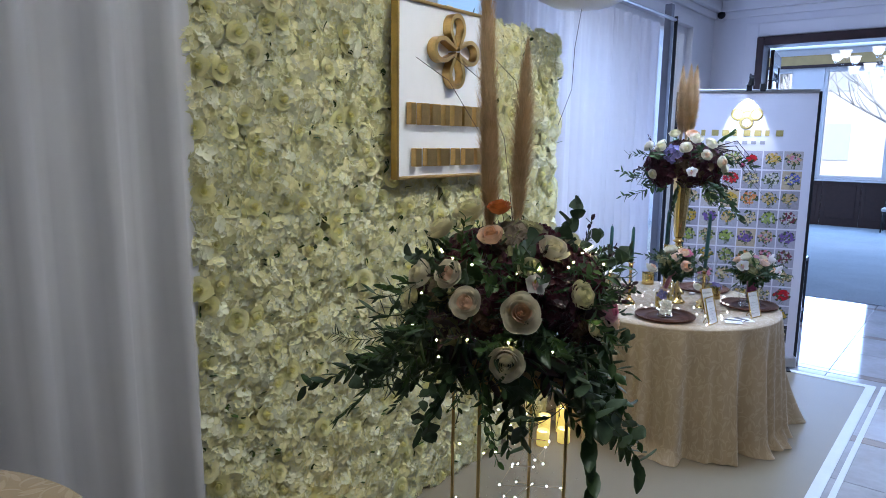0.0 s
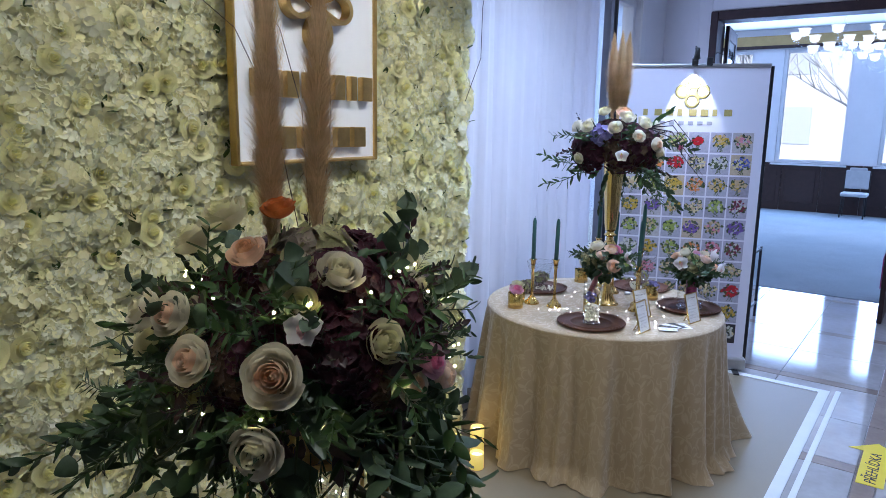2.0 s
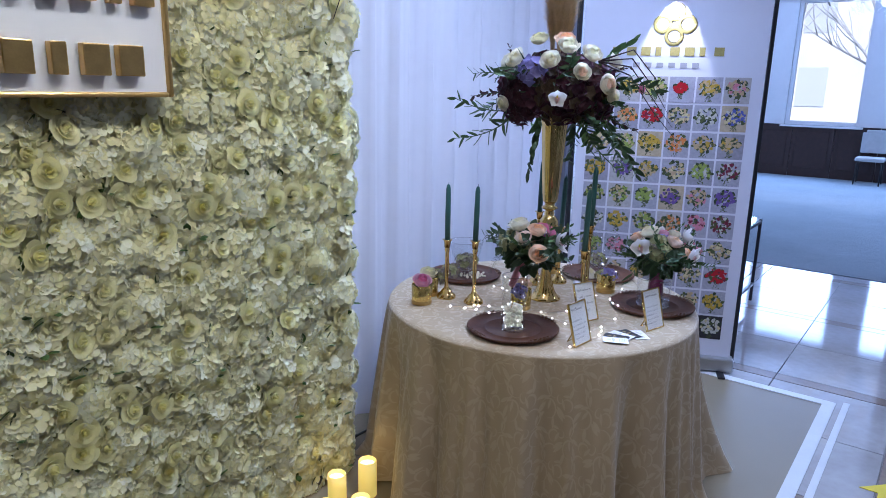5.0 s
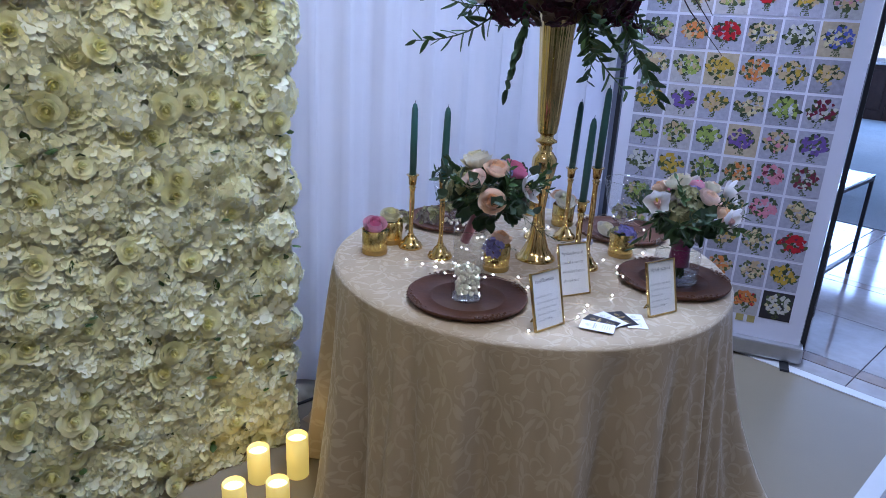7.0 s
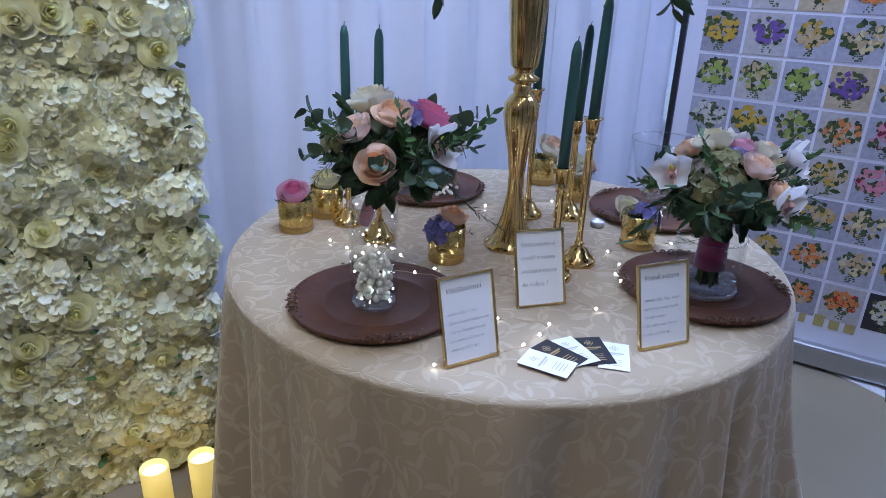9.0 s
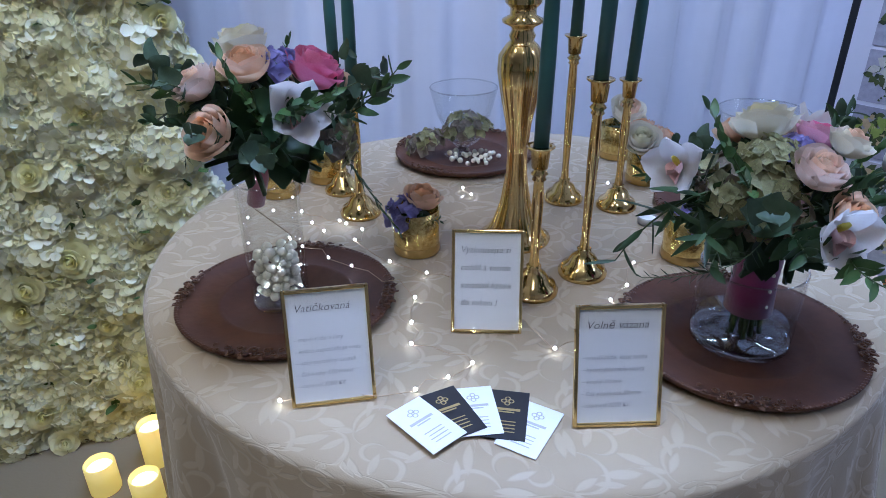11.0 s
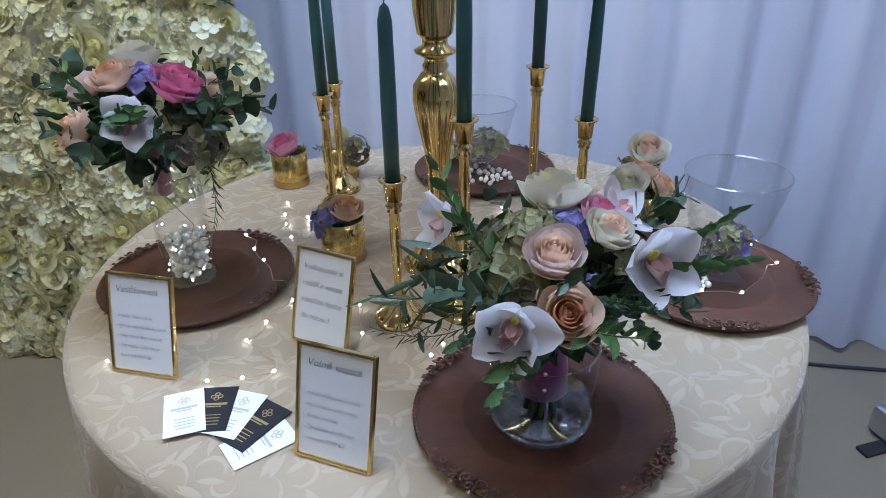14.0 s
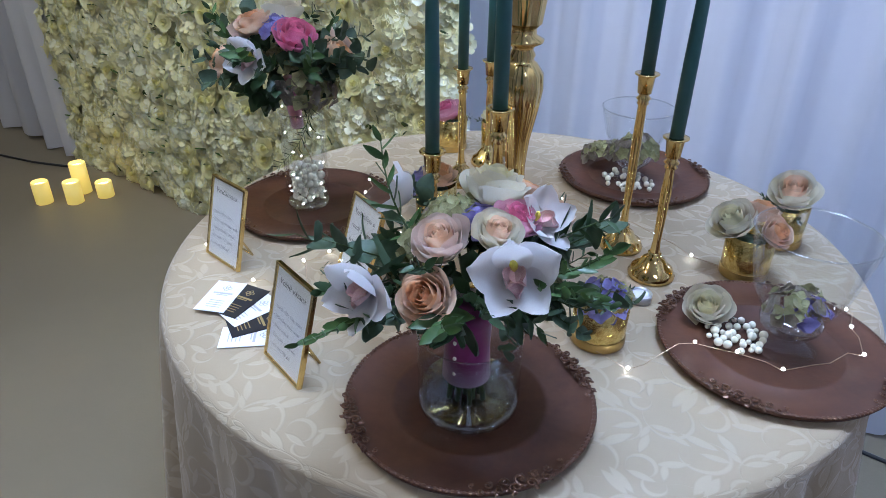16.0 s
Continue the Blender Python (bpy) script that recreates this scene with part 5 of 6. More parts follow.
goblet(pose(1.497, 5.09, TZ + .006), .165, .08, "clear footed glass goblet with dried florets")
for nm, c, kinds in (("hydrangea_florets", (2.115, 5.262, .815), (("dusky_hydrangea", .042, 0), ("violet_hydrangea", .030, .012))), ("hydrangea_florets", (1.497, 5.09, .812), (("dusky_hydrangea", .05, 0), ("green_hydrangea", .04, .02)))):
    e = empty(nm, pose(*c), "dried green and violet hydrangea florets lying in a goblet", "flowers")
    for kind, r, dx in kinds:
        bloom(kind, e, (dx, dx, .012), (dx * 8, -.3, 1), r)
e = empty("hydrangea_florets", pose(1.43, 5.03, TZ + .01), "dried dusky hydrangea head lying on a plate", "flowers")
bloom("dusky_hydrangea", e, (0, 0, .02), (-.2, -.3, 1), .05)
e = empty("rose_head", pose(2.055, 5.16, TZ + .008), "white rose head lying on a brown charger plate", "flowers")
bloom("white_rose", e, (0, 0, .006), (.5, -.2, 1), .043)
sprig("dark_ruscus_sprig", e, (0, 0, .01), (.2, .6, .1), .06)


def votive(m, blooms, label):
    e = empty("votive_holder", m, "gold mercury-glass votive holder", "votive holder", "gold votive holders on the table")
    e.scale = (1.12, 1.12, 1.08)
    turned("glass", [(0, 0), (.033, 0), (.036, .004), (.0375, .075), (.0362, .0755), (.0352, .074), (.033, .012), (0, .012)], MERCURY, e, seg=36)
    turned("foot_band", [(.0365, .001), (.0375, .006), (.0372, .014), (.0365, .016)], GOLD_DULL, e, seg=36)
    f = empty("posy", m @ Matrix.Translation((0, 0, .06)), label, "flowers")
    for kind, p, d, r in blooms:
        bloom(kind, f, Vector(p) + Vector((0, 0, .004)), d, r * 1.3)
    for k in range(3):
        sprig("dark_ruscus_sprig", f, (0, 0, 0), (math.cos(2.1 * k), math.sin(2.1 * k), .6), .06)
    turned("stem_foam", [(0, -.04), (.02, -.04), (.025, .008), (0, .012)], L_DARK, f, seg=12)


votive(pose(1.368, 4.655, TZ), [("pale_pink_rose", (0, 0, .012), (.2, -.4, 1), .034)], "pink rose head in a gold votive")
votive(pose(1.375, 4.775, TZ), [("cream_rose", (0, 0, .012), (.1, -.2, 1), .032), ("dusky_hydrangea", (.035, .03, .01), (1, .5, .4), .028)], "cream rose and dried hydrangea in a votive")
votive(pose(1.770, 4.678, TZ), [("peach_rose", (.004, .008, .018), (.2, .1, 1), .030), ("violet_hydrangea", (-.005, -.028, .014), (.3, -.8, .6), .024)], "peach rose with violet hydrangea in a votive")
votive(pose(2.130, 4.985, TZ), [("violet_hydrangea", (.01, 0, .012), (.5, 0, 1), .028), ("green_hydrangea", (-.015, .01, .012), (-.4, .2, 1), .026)], "violet hydrangea florets in a gold votive")
votive(pose(1.893, 5.255, TZ), [("white_rose", (-.004, -.028, .022), (.4, -.6, 1), .036), ("peach_rose", (.012, .024, .018), (.6, .4, .8), .026), ("peach_rose", (-.025, .012, .03), (-.2, .2, 1), .028)], "white and peach roses in a gold votive")
votive(pose(1.760, 5.350, TZ), [("blush_rose", (.01, .0, .028), (.5, -.2, 1), .040)], "blush rose in a gold votive")
e = empty("tealight", pose(2.012, 5.062, TZ), "unlit tealight candle in a tin cup", "candle")
turned("tin_cup", [(0, 0), (.018, 0), (.019, .015), (.018, .015), (.017, .01), (0, .01)], GREYMETAL, e, seg=24)
turned("wax", [(0, .0105), (.0165, .0105), (.0165, .0115), (0, .0125)], CARD_WHITE, e, seg=24)

# ---- standing cards in gold frames ----


def photo_frame(bl, br, tl, title, lines, label):
    x = (Vector(br) - Vector(bl))
    w = x.length
    x.normalize()
    up = (Vector(tl) - Vector(bl))
    up = (up - x * up.dot(x)).normalized()
    h = .152
    y = up.cross(x)
    m = Matrix(((x.x, y.x, up.x, bl[0]), (x.y, y.y, up.y, bl[1]), (x.z, y.z, up.z, bl[2]), (0, 0, 0, 1)))
    e = empty("card_frame", m, label, "picture frame", "gold framed cards on the table")
    t = .0045
    for nm, d in (("frame_side", (0, t, -.004, .004, 0, h)), ("frame_side", (w - t, w, -.004, .004, 0, h)), ("frame_rail", (t, w - t, -.004, .004, 0, t)), ("frame_rail", (t, w - t, -.004, .004, h - t, h))):
        part(nm, boxes(d, bevel=.001), GOLD, e)
    card = part("card", boxes((t, w - t, -.0005, .001, t, h - t)), CARD_WHITE, e, "white printed card")
    part("glass_pane", boxes((t, w - t, -.0032, -.0022, t, h - t)), GLASS, e).visible_shadow = False
    inv = m.inverted()
    foot = [inv @ (m @ Vector((w * .5 + s, .052, 0)) - Vector((0, 0, (m @ Vector((0, .052, 0))).z - TZ - .002))) for s in (-.02, .02)]
    tube("stand", [Vector((w * .5, .004, h * .48)), foot[0], foot[1], Vector((w * .5, .004, h * .48))], .0022, GOLD, e, seg=6)
    rot = Matrix.Rotation(radians(90), 4, "X")
    if title:
        text("title", title, .0138, INK, card, Matrix.Translation((w * .12, -.0008, h * .81)) @ rot, shear=.25, depth=.0001)
    z = h * (.56 if title else .78)
    for k, s in enumerate(lines):
        text("line", s, .0085 if title else .0135, INK_GREY if title else INK, card, Matrix.Translation((w * (.09 if title else .12), -.0008, z)) @ rot, shear=.25, depth=.0001, width=.92)
        z -= .0152 if title else .026
    return e


photo_frame((1.970, 4.276, TZ), (2.031, 4.362, TZ), (1.940, 4.300, .896), "Vatičkovaná", ["- menší růže a listy", "- kytice nepotřebuje vodu", "- úzký pohodlný úvazek", "- čas vazby 120 minut", "- cena od 3500 Kč"], "gold frame holding a card about a wired bouquet")
photo_frame((1.996, 4.534, TZ), (2.073, 4.602, TZ), (1.966, 4.568, .896), "", ["Vyzkoušejte si", "rozdíl a vemte", "svatební kytice", "do rukou !"], "gold frame holding a card that invites to try")
photo_frame((2.241, 4.492, TZ), (2.313, 4.569, TZ), (2.214, 4.521, .899), "Volně vázaná", ["- menší růže, listy, stuha", "- kytice bez vody uvadá", "- široký úvazek", "- čas vazby cca 30 min", "- cena od 2000 Kč"], "gold frame holding a card about a loosely tied bouquet")


def clover(parent, m, r, material):
    g = Geo()
    for k in range(4):
        a0 = k * math.pi / 2
        ring = [(r * .55 * math.cos(a0) + r * .36 * math.cos(t), r * .55 * math.sin(a0) + r * .36 * math.sin(t), 0) for t in np.linspace(0, 6.283, 13)]
        g.add(*tube_geo(ring, r * .09, 4))
    return g.out("emblem", material, parent, "", m @ Matrix.Diagonal((1, 1, .1, 1)))


for k, (tx, ty, bx, by) in enumerate(((2.071, 4.370, 2.161, 4.365), (2.080, 4.418, 2.164, 4.390), (2.106, 4.457, 2.176, 4.402), (2.146, 4.487, 2.196, 4.415), (2.196, 4.496, 2.218, 4.410))):
    d = Vector((tx - bx, ty - by, 0))
    ang = math.degrees(math.atan2(d.y, d.x)) - 90
    black = k in (1, 3)
    m = pose((tx + bx) / 2, (ty + by) / 2, TZ + .0008 + .0012 * (4 - k), 0, 0, ang)
    c = tagged(part("business_card", boxes((-.0265, .0265, -.044, .044, 0, .0006)), CARD_BLACK if black else CARD_WHITE, None, "", m), ("black" if black else "white") + " business card with gold print, fanned on the cloth", "business card", "fan of business cards")
    ink = GOLD_INK if black else PALE_INK
    clover(c, Matrix.Translation((0, .024, .0008)), .0085, ink)
    part("print_bar", boxes((-.017, .017, .0065, .0105, .0006, .0009)), ink, c)
    part("print_bar", boxes((-.010, .010, .0025, .0045, .0006, .0009)), ink, c)
    for j in range(4):
        part("print_line", boxes((-.013 + .002 * (j % 2), .013, -.014 - .006 * j, -.0125 - .006 * j, .0006, .0009)), ink, c)

# fairy lights winding over the cloth
way = [(1.955, 4.27), (2.06, 4.40), (2.08, 4.50), (1.99, 4.47), (1.90, 4.55), (1.78, 4.53), (1.66, 4.52), (1.60, 4.60), (1.50, 4.62), (1.58, 4.64), (1.64, 4.66), (1.70, 4.60), (1.86, 4.62), (1.95, 4.66), (2.13, 4.60), (2.16, 4.70), (2.13, 4.78), (2.08, 4.90), (2.20, 5.02), (2.15, 5.13), (2.20, 5.24), (2.14, 5.36), (2.00, 5.39), (1.86, 5.17), (1.70, 5.05), (1.64, 4.94), (1.72, 4.90)]
pts, leds = [], []
rnd = random.Random(9)
for k in range(len(way) - 1):
    a, b = Vector((*way[k], 0)), Vector((*way[k + 1], 0))
    for q in range(4):
        t = q / 4
        p = a.lerp(b, t) + Vector((rnd.uniform(-.008, .008), rnd.uniform(-.008, .008), 0))
        on_plate = any((p.xy - Vector(c)).length < .185 for c in ((1.752, 4.415), (2.303, 4.805), (2.115, 5.245), (1.492, 5.10)))
        p.z = TZ + (.024 if on_plate else .004) + (.004 if q % 2 else 0)
        pts.append(p)
        if q == 0 or (q == 2 and k % 2):
            leds.append(p + Vector((0, 0, .003)))
led_string("fairy_lights", Matrix.Identity(4), pts, leds, "fine wire of white fairy lights across the tablecloth")
led_string("fairy_lights", pose(1.752, 4.404, TZ + .02), [(.02, 0, 0), (-.02, .01, .05), (.02, .02, .1), (-.015, -.02, .15), (.03, 0, .19)], [(.0365 * math.cos(2.3 * k), .0365 * math.sin(2.3 * k), .002 + .003 * k + .0006 * k * k) for k in range(17)], "fairy lights among pearls inside a glass vase", r=.0016)

# ---- battery candles on the floor ----
def led_candle(x, y, h, r=.037, group="battery candles on the floor"):
    e = empty("pillar_candle", pose(x, y, .0), "glowing ivory battery pillar candle standing on the floor", "candle", group)
    turned("wax", [(0, 0), (r, 0), (r, h - .004), (r - .003, h), (r - .005, h - .003), (r - .006, h - .02), (0, h - .021)], WAX_GLOW, e, seg=28)
    turned("lit_well", [(0, h - .018), (r - .0065, h - .018)], WAX_TOP, e, "bright lit hollow", seg=28)
    lamp("candle_light", pose(x, y, h + .025), .08, (1.0, .70, .22), .02, kind="POINT").data.shadow_soft_size = .02
    return e


for x, y, h in ((1.197, 4.424, .154), (1.091, 4.355, .123), (1.089, 4.216, .086), (1.208, 4.277, .083)):
    led_candle(x, y, h)
for x, y, h in ((0.445, 2.652, .105), (0.31, 2.76, .15), (0.42, 2.79, .105), (0.335, 2.89, .075)):
    led_candle(x, y, h, group="battery candles at the drape")
e = empty("cable", Matrix.Identity(4), "dark cable lying on the floor by the drape", "cable")
tube("cord", [at_room(-1.5, -.06, .006).translation, at_room(-1.75, -.16, .006).translation, at_room(-2.1, -.25, .006).translation, at_room(-2.5, -.28, .006).translation, at_room(-3.2, -.2, .006).translation], .006, BLACK, e)
e = empty("cable", Matrix.Identity(4), "dark cable lying behind the tablecloth", "cable")
tube("cord", [at_room(.85, .2, .006).translation, at_room(1.2, .19, .006).translation, at_room(1.6, .23, .006).translation, at_room(2.2, .22, .006).translation, at_room(2.7, .2, .006).translation], .006, BLACK, e)
# ---- roll-up banner ----
BN = Matrix.Translation((2.975, 5.995, 0)) @ Matrix.Rotation(math.atan2(.09, -.915), 4, "Z")  # x runs from the right edge to the left as seen, y to the front
BW, BH = .965, 2.135
PRINT = mat("banner_film", (.64, .62, .69), .35, vary=.04, scale=3)
e = empty("roll_up_banner", BN, "white roll-up banner printed with a grid of bouquet photographs", "banner")
part("film", boxes((0, BW, -.003, 0, .09, BH)), PRINT, e)
part("top_rail", boxes((-.005, BW + .005, -.012, .008, BH - .012, BH + .014), bevel=.004), GREYMETAL, e)
part("base", boxes((-.02, BW + .02, -.06, .04, .012, .095), bevel=.012), GREYMETAL, e, "silver aluminium cassette")
for x in (.05, BW - .05):
    part("foot", boxes((x - .02, x + .02, -.1, .12, 0, .012), bevel=.003), BLACK, e)
part("pole", boxes((-.03, -.008, -.05, -.03, .05, BH), bevel=.004), BLACK, e)
part("pole", boxes((BW + .012, BW + .034, -.05, -.03, .05, BH), bevel=.004), BLACK, e)
rot = Matrix(((-1, 0, 0, 0), (0, 0, 1, 0), (0, 1, 0, 0), (0, 0, 0, 1)))  # print axes: to the viewer's right, up, to the front
FACE = Matrix.Translation((BW, 0.0012, 0)) @ rot


def flat(name, shapes, mats, parent, m):
    """Printed shapes: (x, y, radius, sides, material, lift)."""
    v, f, idx = [], [], []
    for x, y, r, n, mi, z in shapes:
        b = len(v)
        for k in range(n):
            a = 6.283 * k / n + x * 50
            rr = r * (1 + .25 * math.cos(k * 2.5))
            v.append((x + rr * math.cos(a), y + rr * math.sin(a), z))
        f.append(tuple(range(b, b + n)))
        idx.append(mi)
    return link_mesh(name, v, f, None, parent, "", m, False, mats, idx)


def ink(name, c):
    return bpy.data.materials.get(name) or mat(name, c, .4, vary=.25, scale=60)


PAL = [ink("print_white", (.56, .53, .46)), ink("print_cream", (.62, .52, .28)), ink("print_yellow", (.48, .31, .04)), ink("print_orange", (.60, .20, .05)), ink("print_red", (.42, .01, .02)), ink("print_wine", (.16, .015, .04)), ink("print_pink", (.60, .22, .28)), ink("print_violet", (.16, .09, .30)), ink("print_lime", (.28, .34, .07)), ink("print_green", (.075, .095, .03)), ink("print_dark", (.03, .045, .02)), ink("print_blue", (.10, .12, .42)), ink("print_beige", (.5, .36, .2))]
BGS = [ink("photo_ground_pale", (.40, .38, .45)), ink("photo_ground_grey", (.32, .30, .36)), ink("photo_ground_warm", (.46, .42, .42)), ink("photo_ground_sand", (.48, .38, .26)), ink("photo_ground_black", (.03, .025, .03))]
# main flower colours, row by row from the top, six to a row
GRID = ["gbghbe", "gdrcam", "cgydbb", "yvbclw", "gglvev", "aygdpw", "gpcbpc", "gcbbcr", "gcbdcy", "bdcdoa"]
KEY = {"a": (0, 9, 0), "b": (12, 2, 9), "c": (12, 1, 9), "d": (3, 12, 9), "e": (12, 6, 9), "g": (8, 12, 9), "h": (4, 4, 5), "r": (4, 4, 5), "w": (5, 0, 9), "m": (11, 1, 0), "y": (2, 2, 9), "v": (7, 7, 9), "l": (8, 8, 0), "p": (6, 6, 5), "o": (3, 3, 4)}
rnd = random.Random(77)
CW, CH, PITX, PITZ = .133, .139, .1425, .1502
for r, row in enumerate(GRID):
    for c in range(6):
        x0, z1 = .055 + c * PITX, 1.690 - r * PITZ
        bgi = 4 if (r, c) == (9, 5) else (3 if (r, c) in ((4, 3), (2, 2), (1, 5)) else rnd.choice((0, 0, 0, 1, 2)))
        ph = part("photo", boxes((x0, x0 + CW, z1 - CH, z1, -.0008, .0006)), BGS[bgi], e, "", FACE)
        k = KEY[row[c]]
        if (r, c) == (9, 5):
            k = (0, 0, 1)
        cx, cz = x0 + CW / 2 + rnd.uniform(-.006, .006), z1 - CH * .43
        R = CW * rnd.uniform(.34, .41)
        if (r, c) == (0, 3):
            R, k = CW * .24, (4, 4, 4)
        sh = []
        tall = rnd.random() < .6
        for j in range(5 if tall else 2):
            for q in range(6):
                sh.append((cx + rnd.uniform(-.006, .006) * (1 + q * .4), cz - R * .7 - q * .007, .0035, 5, 9, .0008))
        for j in range(34):
            a, q = rnd.uniform(0, 6.283), R * math.sqrt(rnd.random()) * 1.06
            sh.append((cx + q * math.cos(a) * 1.12, cz + q * math.sin(a) * .9, rnd.uniform(.007, .012), 5, 10 if rnd.random() < .4 else 9, .0010 + .00001 * j))
        for j in range(44):
            a, q = rnd.uniform(0, 6.283), R * math.sqrt(rnd.random())
            sh.append((cx + q * math.cos(a) * 1.08, cz + q * math.sin(a) * .85, rnd.uniform(.005, .011), 7, k[0] if rnd.random() < .55 else k[1 + (rnd.random() < .3)], .0013 + .00002 * j))
        flat("bouquet_print", sh, PAL, ph, Matrix.Identity(4))
# emblem, gold bars for the name, bar for the address
GOLD_PRINT = ink("gold_print", (.42, .34, .12))
clover(e, FACE @ Matrix.Translation((BW / 2, 1.965, .0008)), .115, GOLD_PRINT)
for i in range(8):
    part("name_bar", boxes((.165 + .076 * i, .165 + .076 * i + (.05 if i % 3 else .03), 1.80, 1.845, 0, .0012)), GOLD_PRINT, e, "", FACE)
for i in range(6):
    part("name_bar", boxes((.28 + .062 * i, .28 + .062 * i + .035, 1.738, 1.763, 0, .0012)), INK_GREY, e, "", FACE)
for i in range(12):
    part("address_bar", boxes((.17 + .05 * i, .17 + .05 * i + (.034 if i % 4 else .022), .165, .165 + (.034 if i % 3 else .045), 0, .0012)), GOLD_PRINT, e, "", FACE)
e = empty("clip_lamp", BN @ Matrix.Translation((BW * .5, 0, BH)), "small black clip-on lamp at the banner's top rail", "lamp")
part("clamp", boxes((-.02, .02, -.02, .02, .0, .05), bevel=.004), BLACK, e)
tube("arm", [(0, 0, .04), (0, .01, .10), (.005, .05, .12), (0, .08, .10)], .007, BLACK, e)
turned("lamp_head", [(0, .05), (.014, .05), (.018, .01), (.024, -.02), (.022, -.02), (.014, .005), (0, .01)], BLACK, e, "", pose(0, .09, .06, -25, 0, 0))
part("clamp", boxes((-.115, -.075, -.015, .02, .0, .055), bevel=.004), BLACK, e)
tube("cord", [(-.1, 0, .05), (-.14, -.02, .09), (-.19, -.03, .07), (-.2, -.03, -.02)], .003, BLACK, e)
sp = bpy.data.lights.new("clip_lamp_light", "SPOT")
sp.energy, sp.color, sp.spot_size, sp.spot_blend, sp.shadow_soft_size = 26, (.95, .97, 1.0), radians(58), .3, .008
new("clip_lamp_light", sp).matrix_world = BN @ look((BW * .5, .098, BH + .028), (BW * .5, .0, BH - .24))

# ---- big arrangement on a tall gold stand ----
AC = (1.02, 2.30)
e = empty("flower_stand", pose(*AC, 0, 0, 0, 25), "tall slender gold metal flower stand", "stand")
part("top_ring", boxes((-.13, .13, -.13, -.122, 1.09, 1.098), (-.13, .13, .122, .13, 1.09, 1.098), (-.13, -.122, -.122, .122, 1.09, 1.098), (.122, .13, -.122, .122, 1.09, 1.098)), GOLD_DULL, e)
part("base_ring", boxes((-.13, .13, -.13, -.122, .002, .01), (-.13, .13, .122, .13, .002, .01), (-.13, -.122, -.122, .122, .002, .01), (.122, .13, -.122, .122, .002, .01)), GOLD_DULL, e)
part("top_plate", boxes((-.128, .128, -.128, .128, 1.098, 1.103)), GOLD_DULL, e)
for x in (-.126, .126):
    for y in (-.126, .126):
        tube("leg", [(x, y, 0), (x, y, 1.095)], .005, GOLD_DULL, e)

e = empty("flower_arrangement", pose(*AC, 1.30), "large lush arrangement of cream roses, burgundy hydrangea and trailing greenery", "flowers")


def dome(d, k=1.0):
    d = Vector(d).normalized()
    return Vector((d.x * .285, d.y * .285, d.z * .235)) * k


heart = Vector((0, 0, -.05))
# roses at their places round the front
for kind, p, r in (("peach_rose", (.978, 2.118, 1.515), .042), ("white_rose", (1.135, 2.130, 1.485), .050), ("blush_rose", (1.068, 1.990, 1.350), .062), ("blush_rose", (.936, 1.988, 1.367), .050), ("cream_rose", (1.212, 2.128, 1.367), .050), ("white_rose", (1.036, 1.990, 1.223), .056), ("blush_rose", (.885, 2.03, 1.425), .048), ("cream_rose", (.830, 2.215, 1.518), .052), ("cream_rose", (.914, 2.170, 1.570), .055), ("blush_rose", (1.255, 2.150, 1.285), .045), ("white_rose", (.80, 2.09, 1.41), .048), ("cream_rose", (.755, 2.16, 1.33), .046), ("orange_rose", (.985, 2.245, 1.575), .042), ("pale_pink_rose", (1.285, 2.17, 1.325), .040), ("white_rose", (1.245, 2.30, 1.42), .045), ("cream_rose", (1.28, 2.36, 1.34), .045), ("cream_rose", (1.18, 2.45, 1.46), .050), ("blush_rose", (1.02, 2.52, 1.46), .05), ("white_rose", (.84, 2.46, 1.45), .05), ("pale_peach_rose", (1.30, 2.24, 1.27), .04), ("cream_rose", (1.08, 2.08, 1.44), .040)):
    q = Vector(p) - Vector((*AC, 1.30))
    bloom(kind, e, q - (q - heart).normalized() * r * .58, q - heart, r * .90)
for d, kind, r in (((.45, -.5, .75), "burgundy_hydrangea", .085), ((.15, -.75, .45), "burgundy_hydrangea", .07), ((-.5, -.5, .75), "burgundy_hydrangea", .065), ((.55, -.75, .25), "burgundy_hydrangea", .075), ((-.75, -.55, .2), "dusky_hydrangea", .07), ((-.25, -.9, .1), "brown_hydrangea", .07), ((.85, -.2, .45), "burgundy_hydrangea", .08), ((.3, .6, .7), "burgundy_hydrangea", .09), ((-.6, .5, .6), "brown_hydrangea", .09), ((.1, -.1, 1), "dusky_hydrangea", .08), ((.9, .3, .1), "burgundy_hydrangea", .08), ((-.9, .2, .1), "brown_hydrangea", .08), ((0, .95, .1), "brown_hydrangea", .09), ((.25, -.5, .9), "dusky_hydrangea", .065), ((-.7, -.7, -.1), "green_hydrangea", .065), ((.8, -.6, -.05), "brown_hydrangea", .07), ((-.2, -.5, .7), "brown_hydrangea", .06)):
    bloom(kind, e, dome(d, .78), Vector(d), r)
bloom("brown_hydrangea", e, (.0, .0, .02), (0, 0, 1), .13)
orchid(e, (.075, -.245, .105), (.1, -1, .35), .055)
rnd = random.Random(14)
for k in range(96):
    a = 6.283 * k / 96 * 3 + rnd.uniform(-.2, .2)
    dv = Vector((math.cos(a), math.sin(a), rnd.uniform(-.45, .95)))
    sprig(rnd.choice(["eucalyptus_sprig", "ruscus_sprig", "dark_ruscus_sprig", "dark_ruscus_sprig", "fern_sprig", "burgundy_sprig"]), e, dome(dv, .62), dv + Vector((rnd.uniform(-.5, .5), rnd.uniform(-.5, .5), rnd.uniform(-.4, .3))), rnd.uniform(.13, .21))
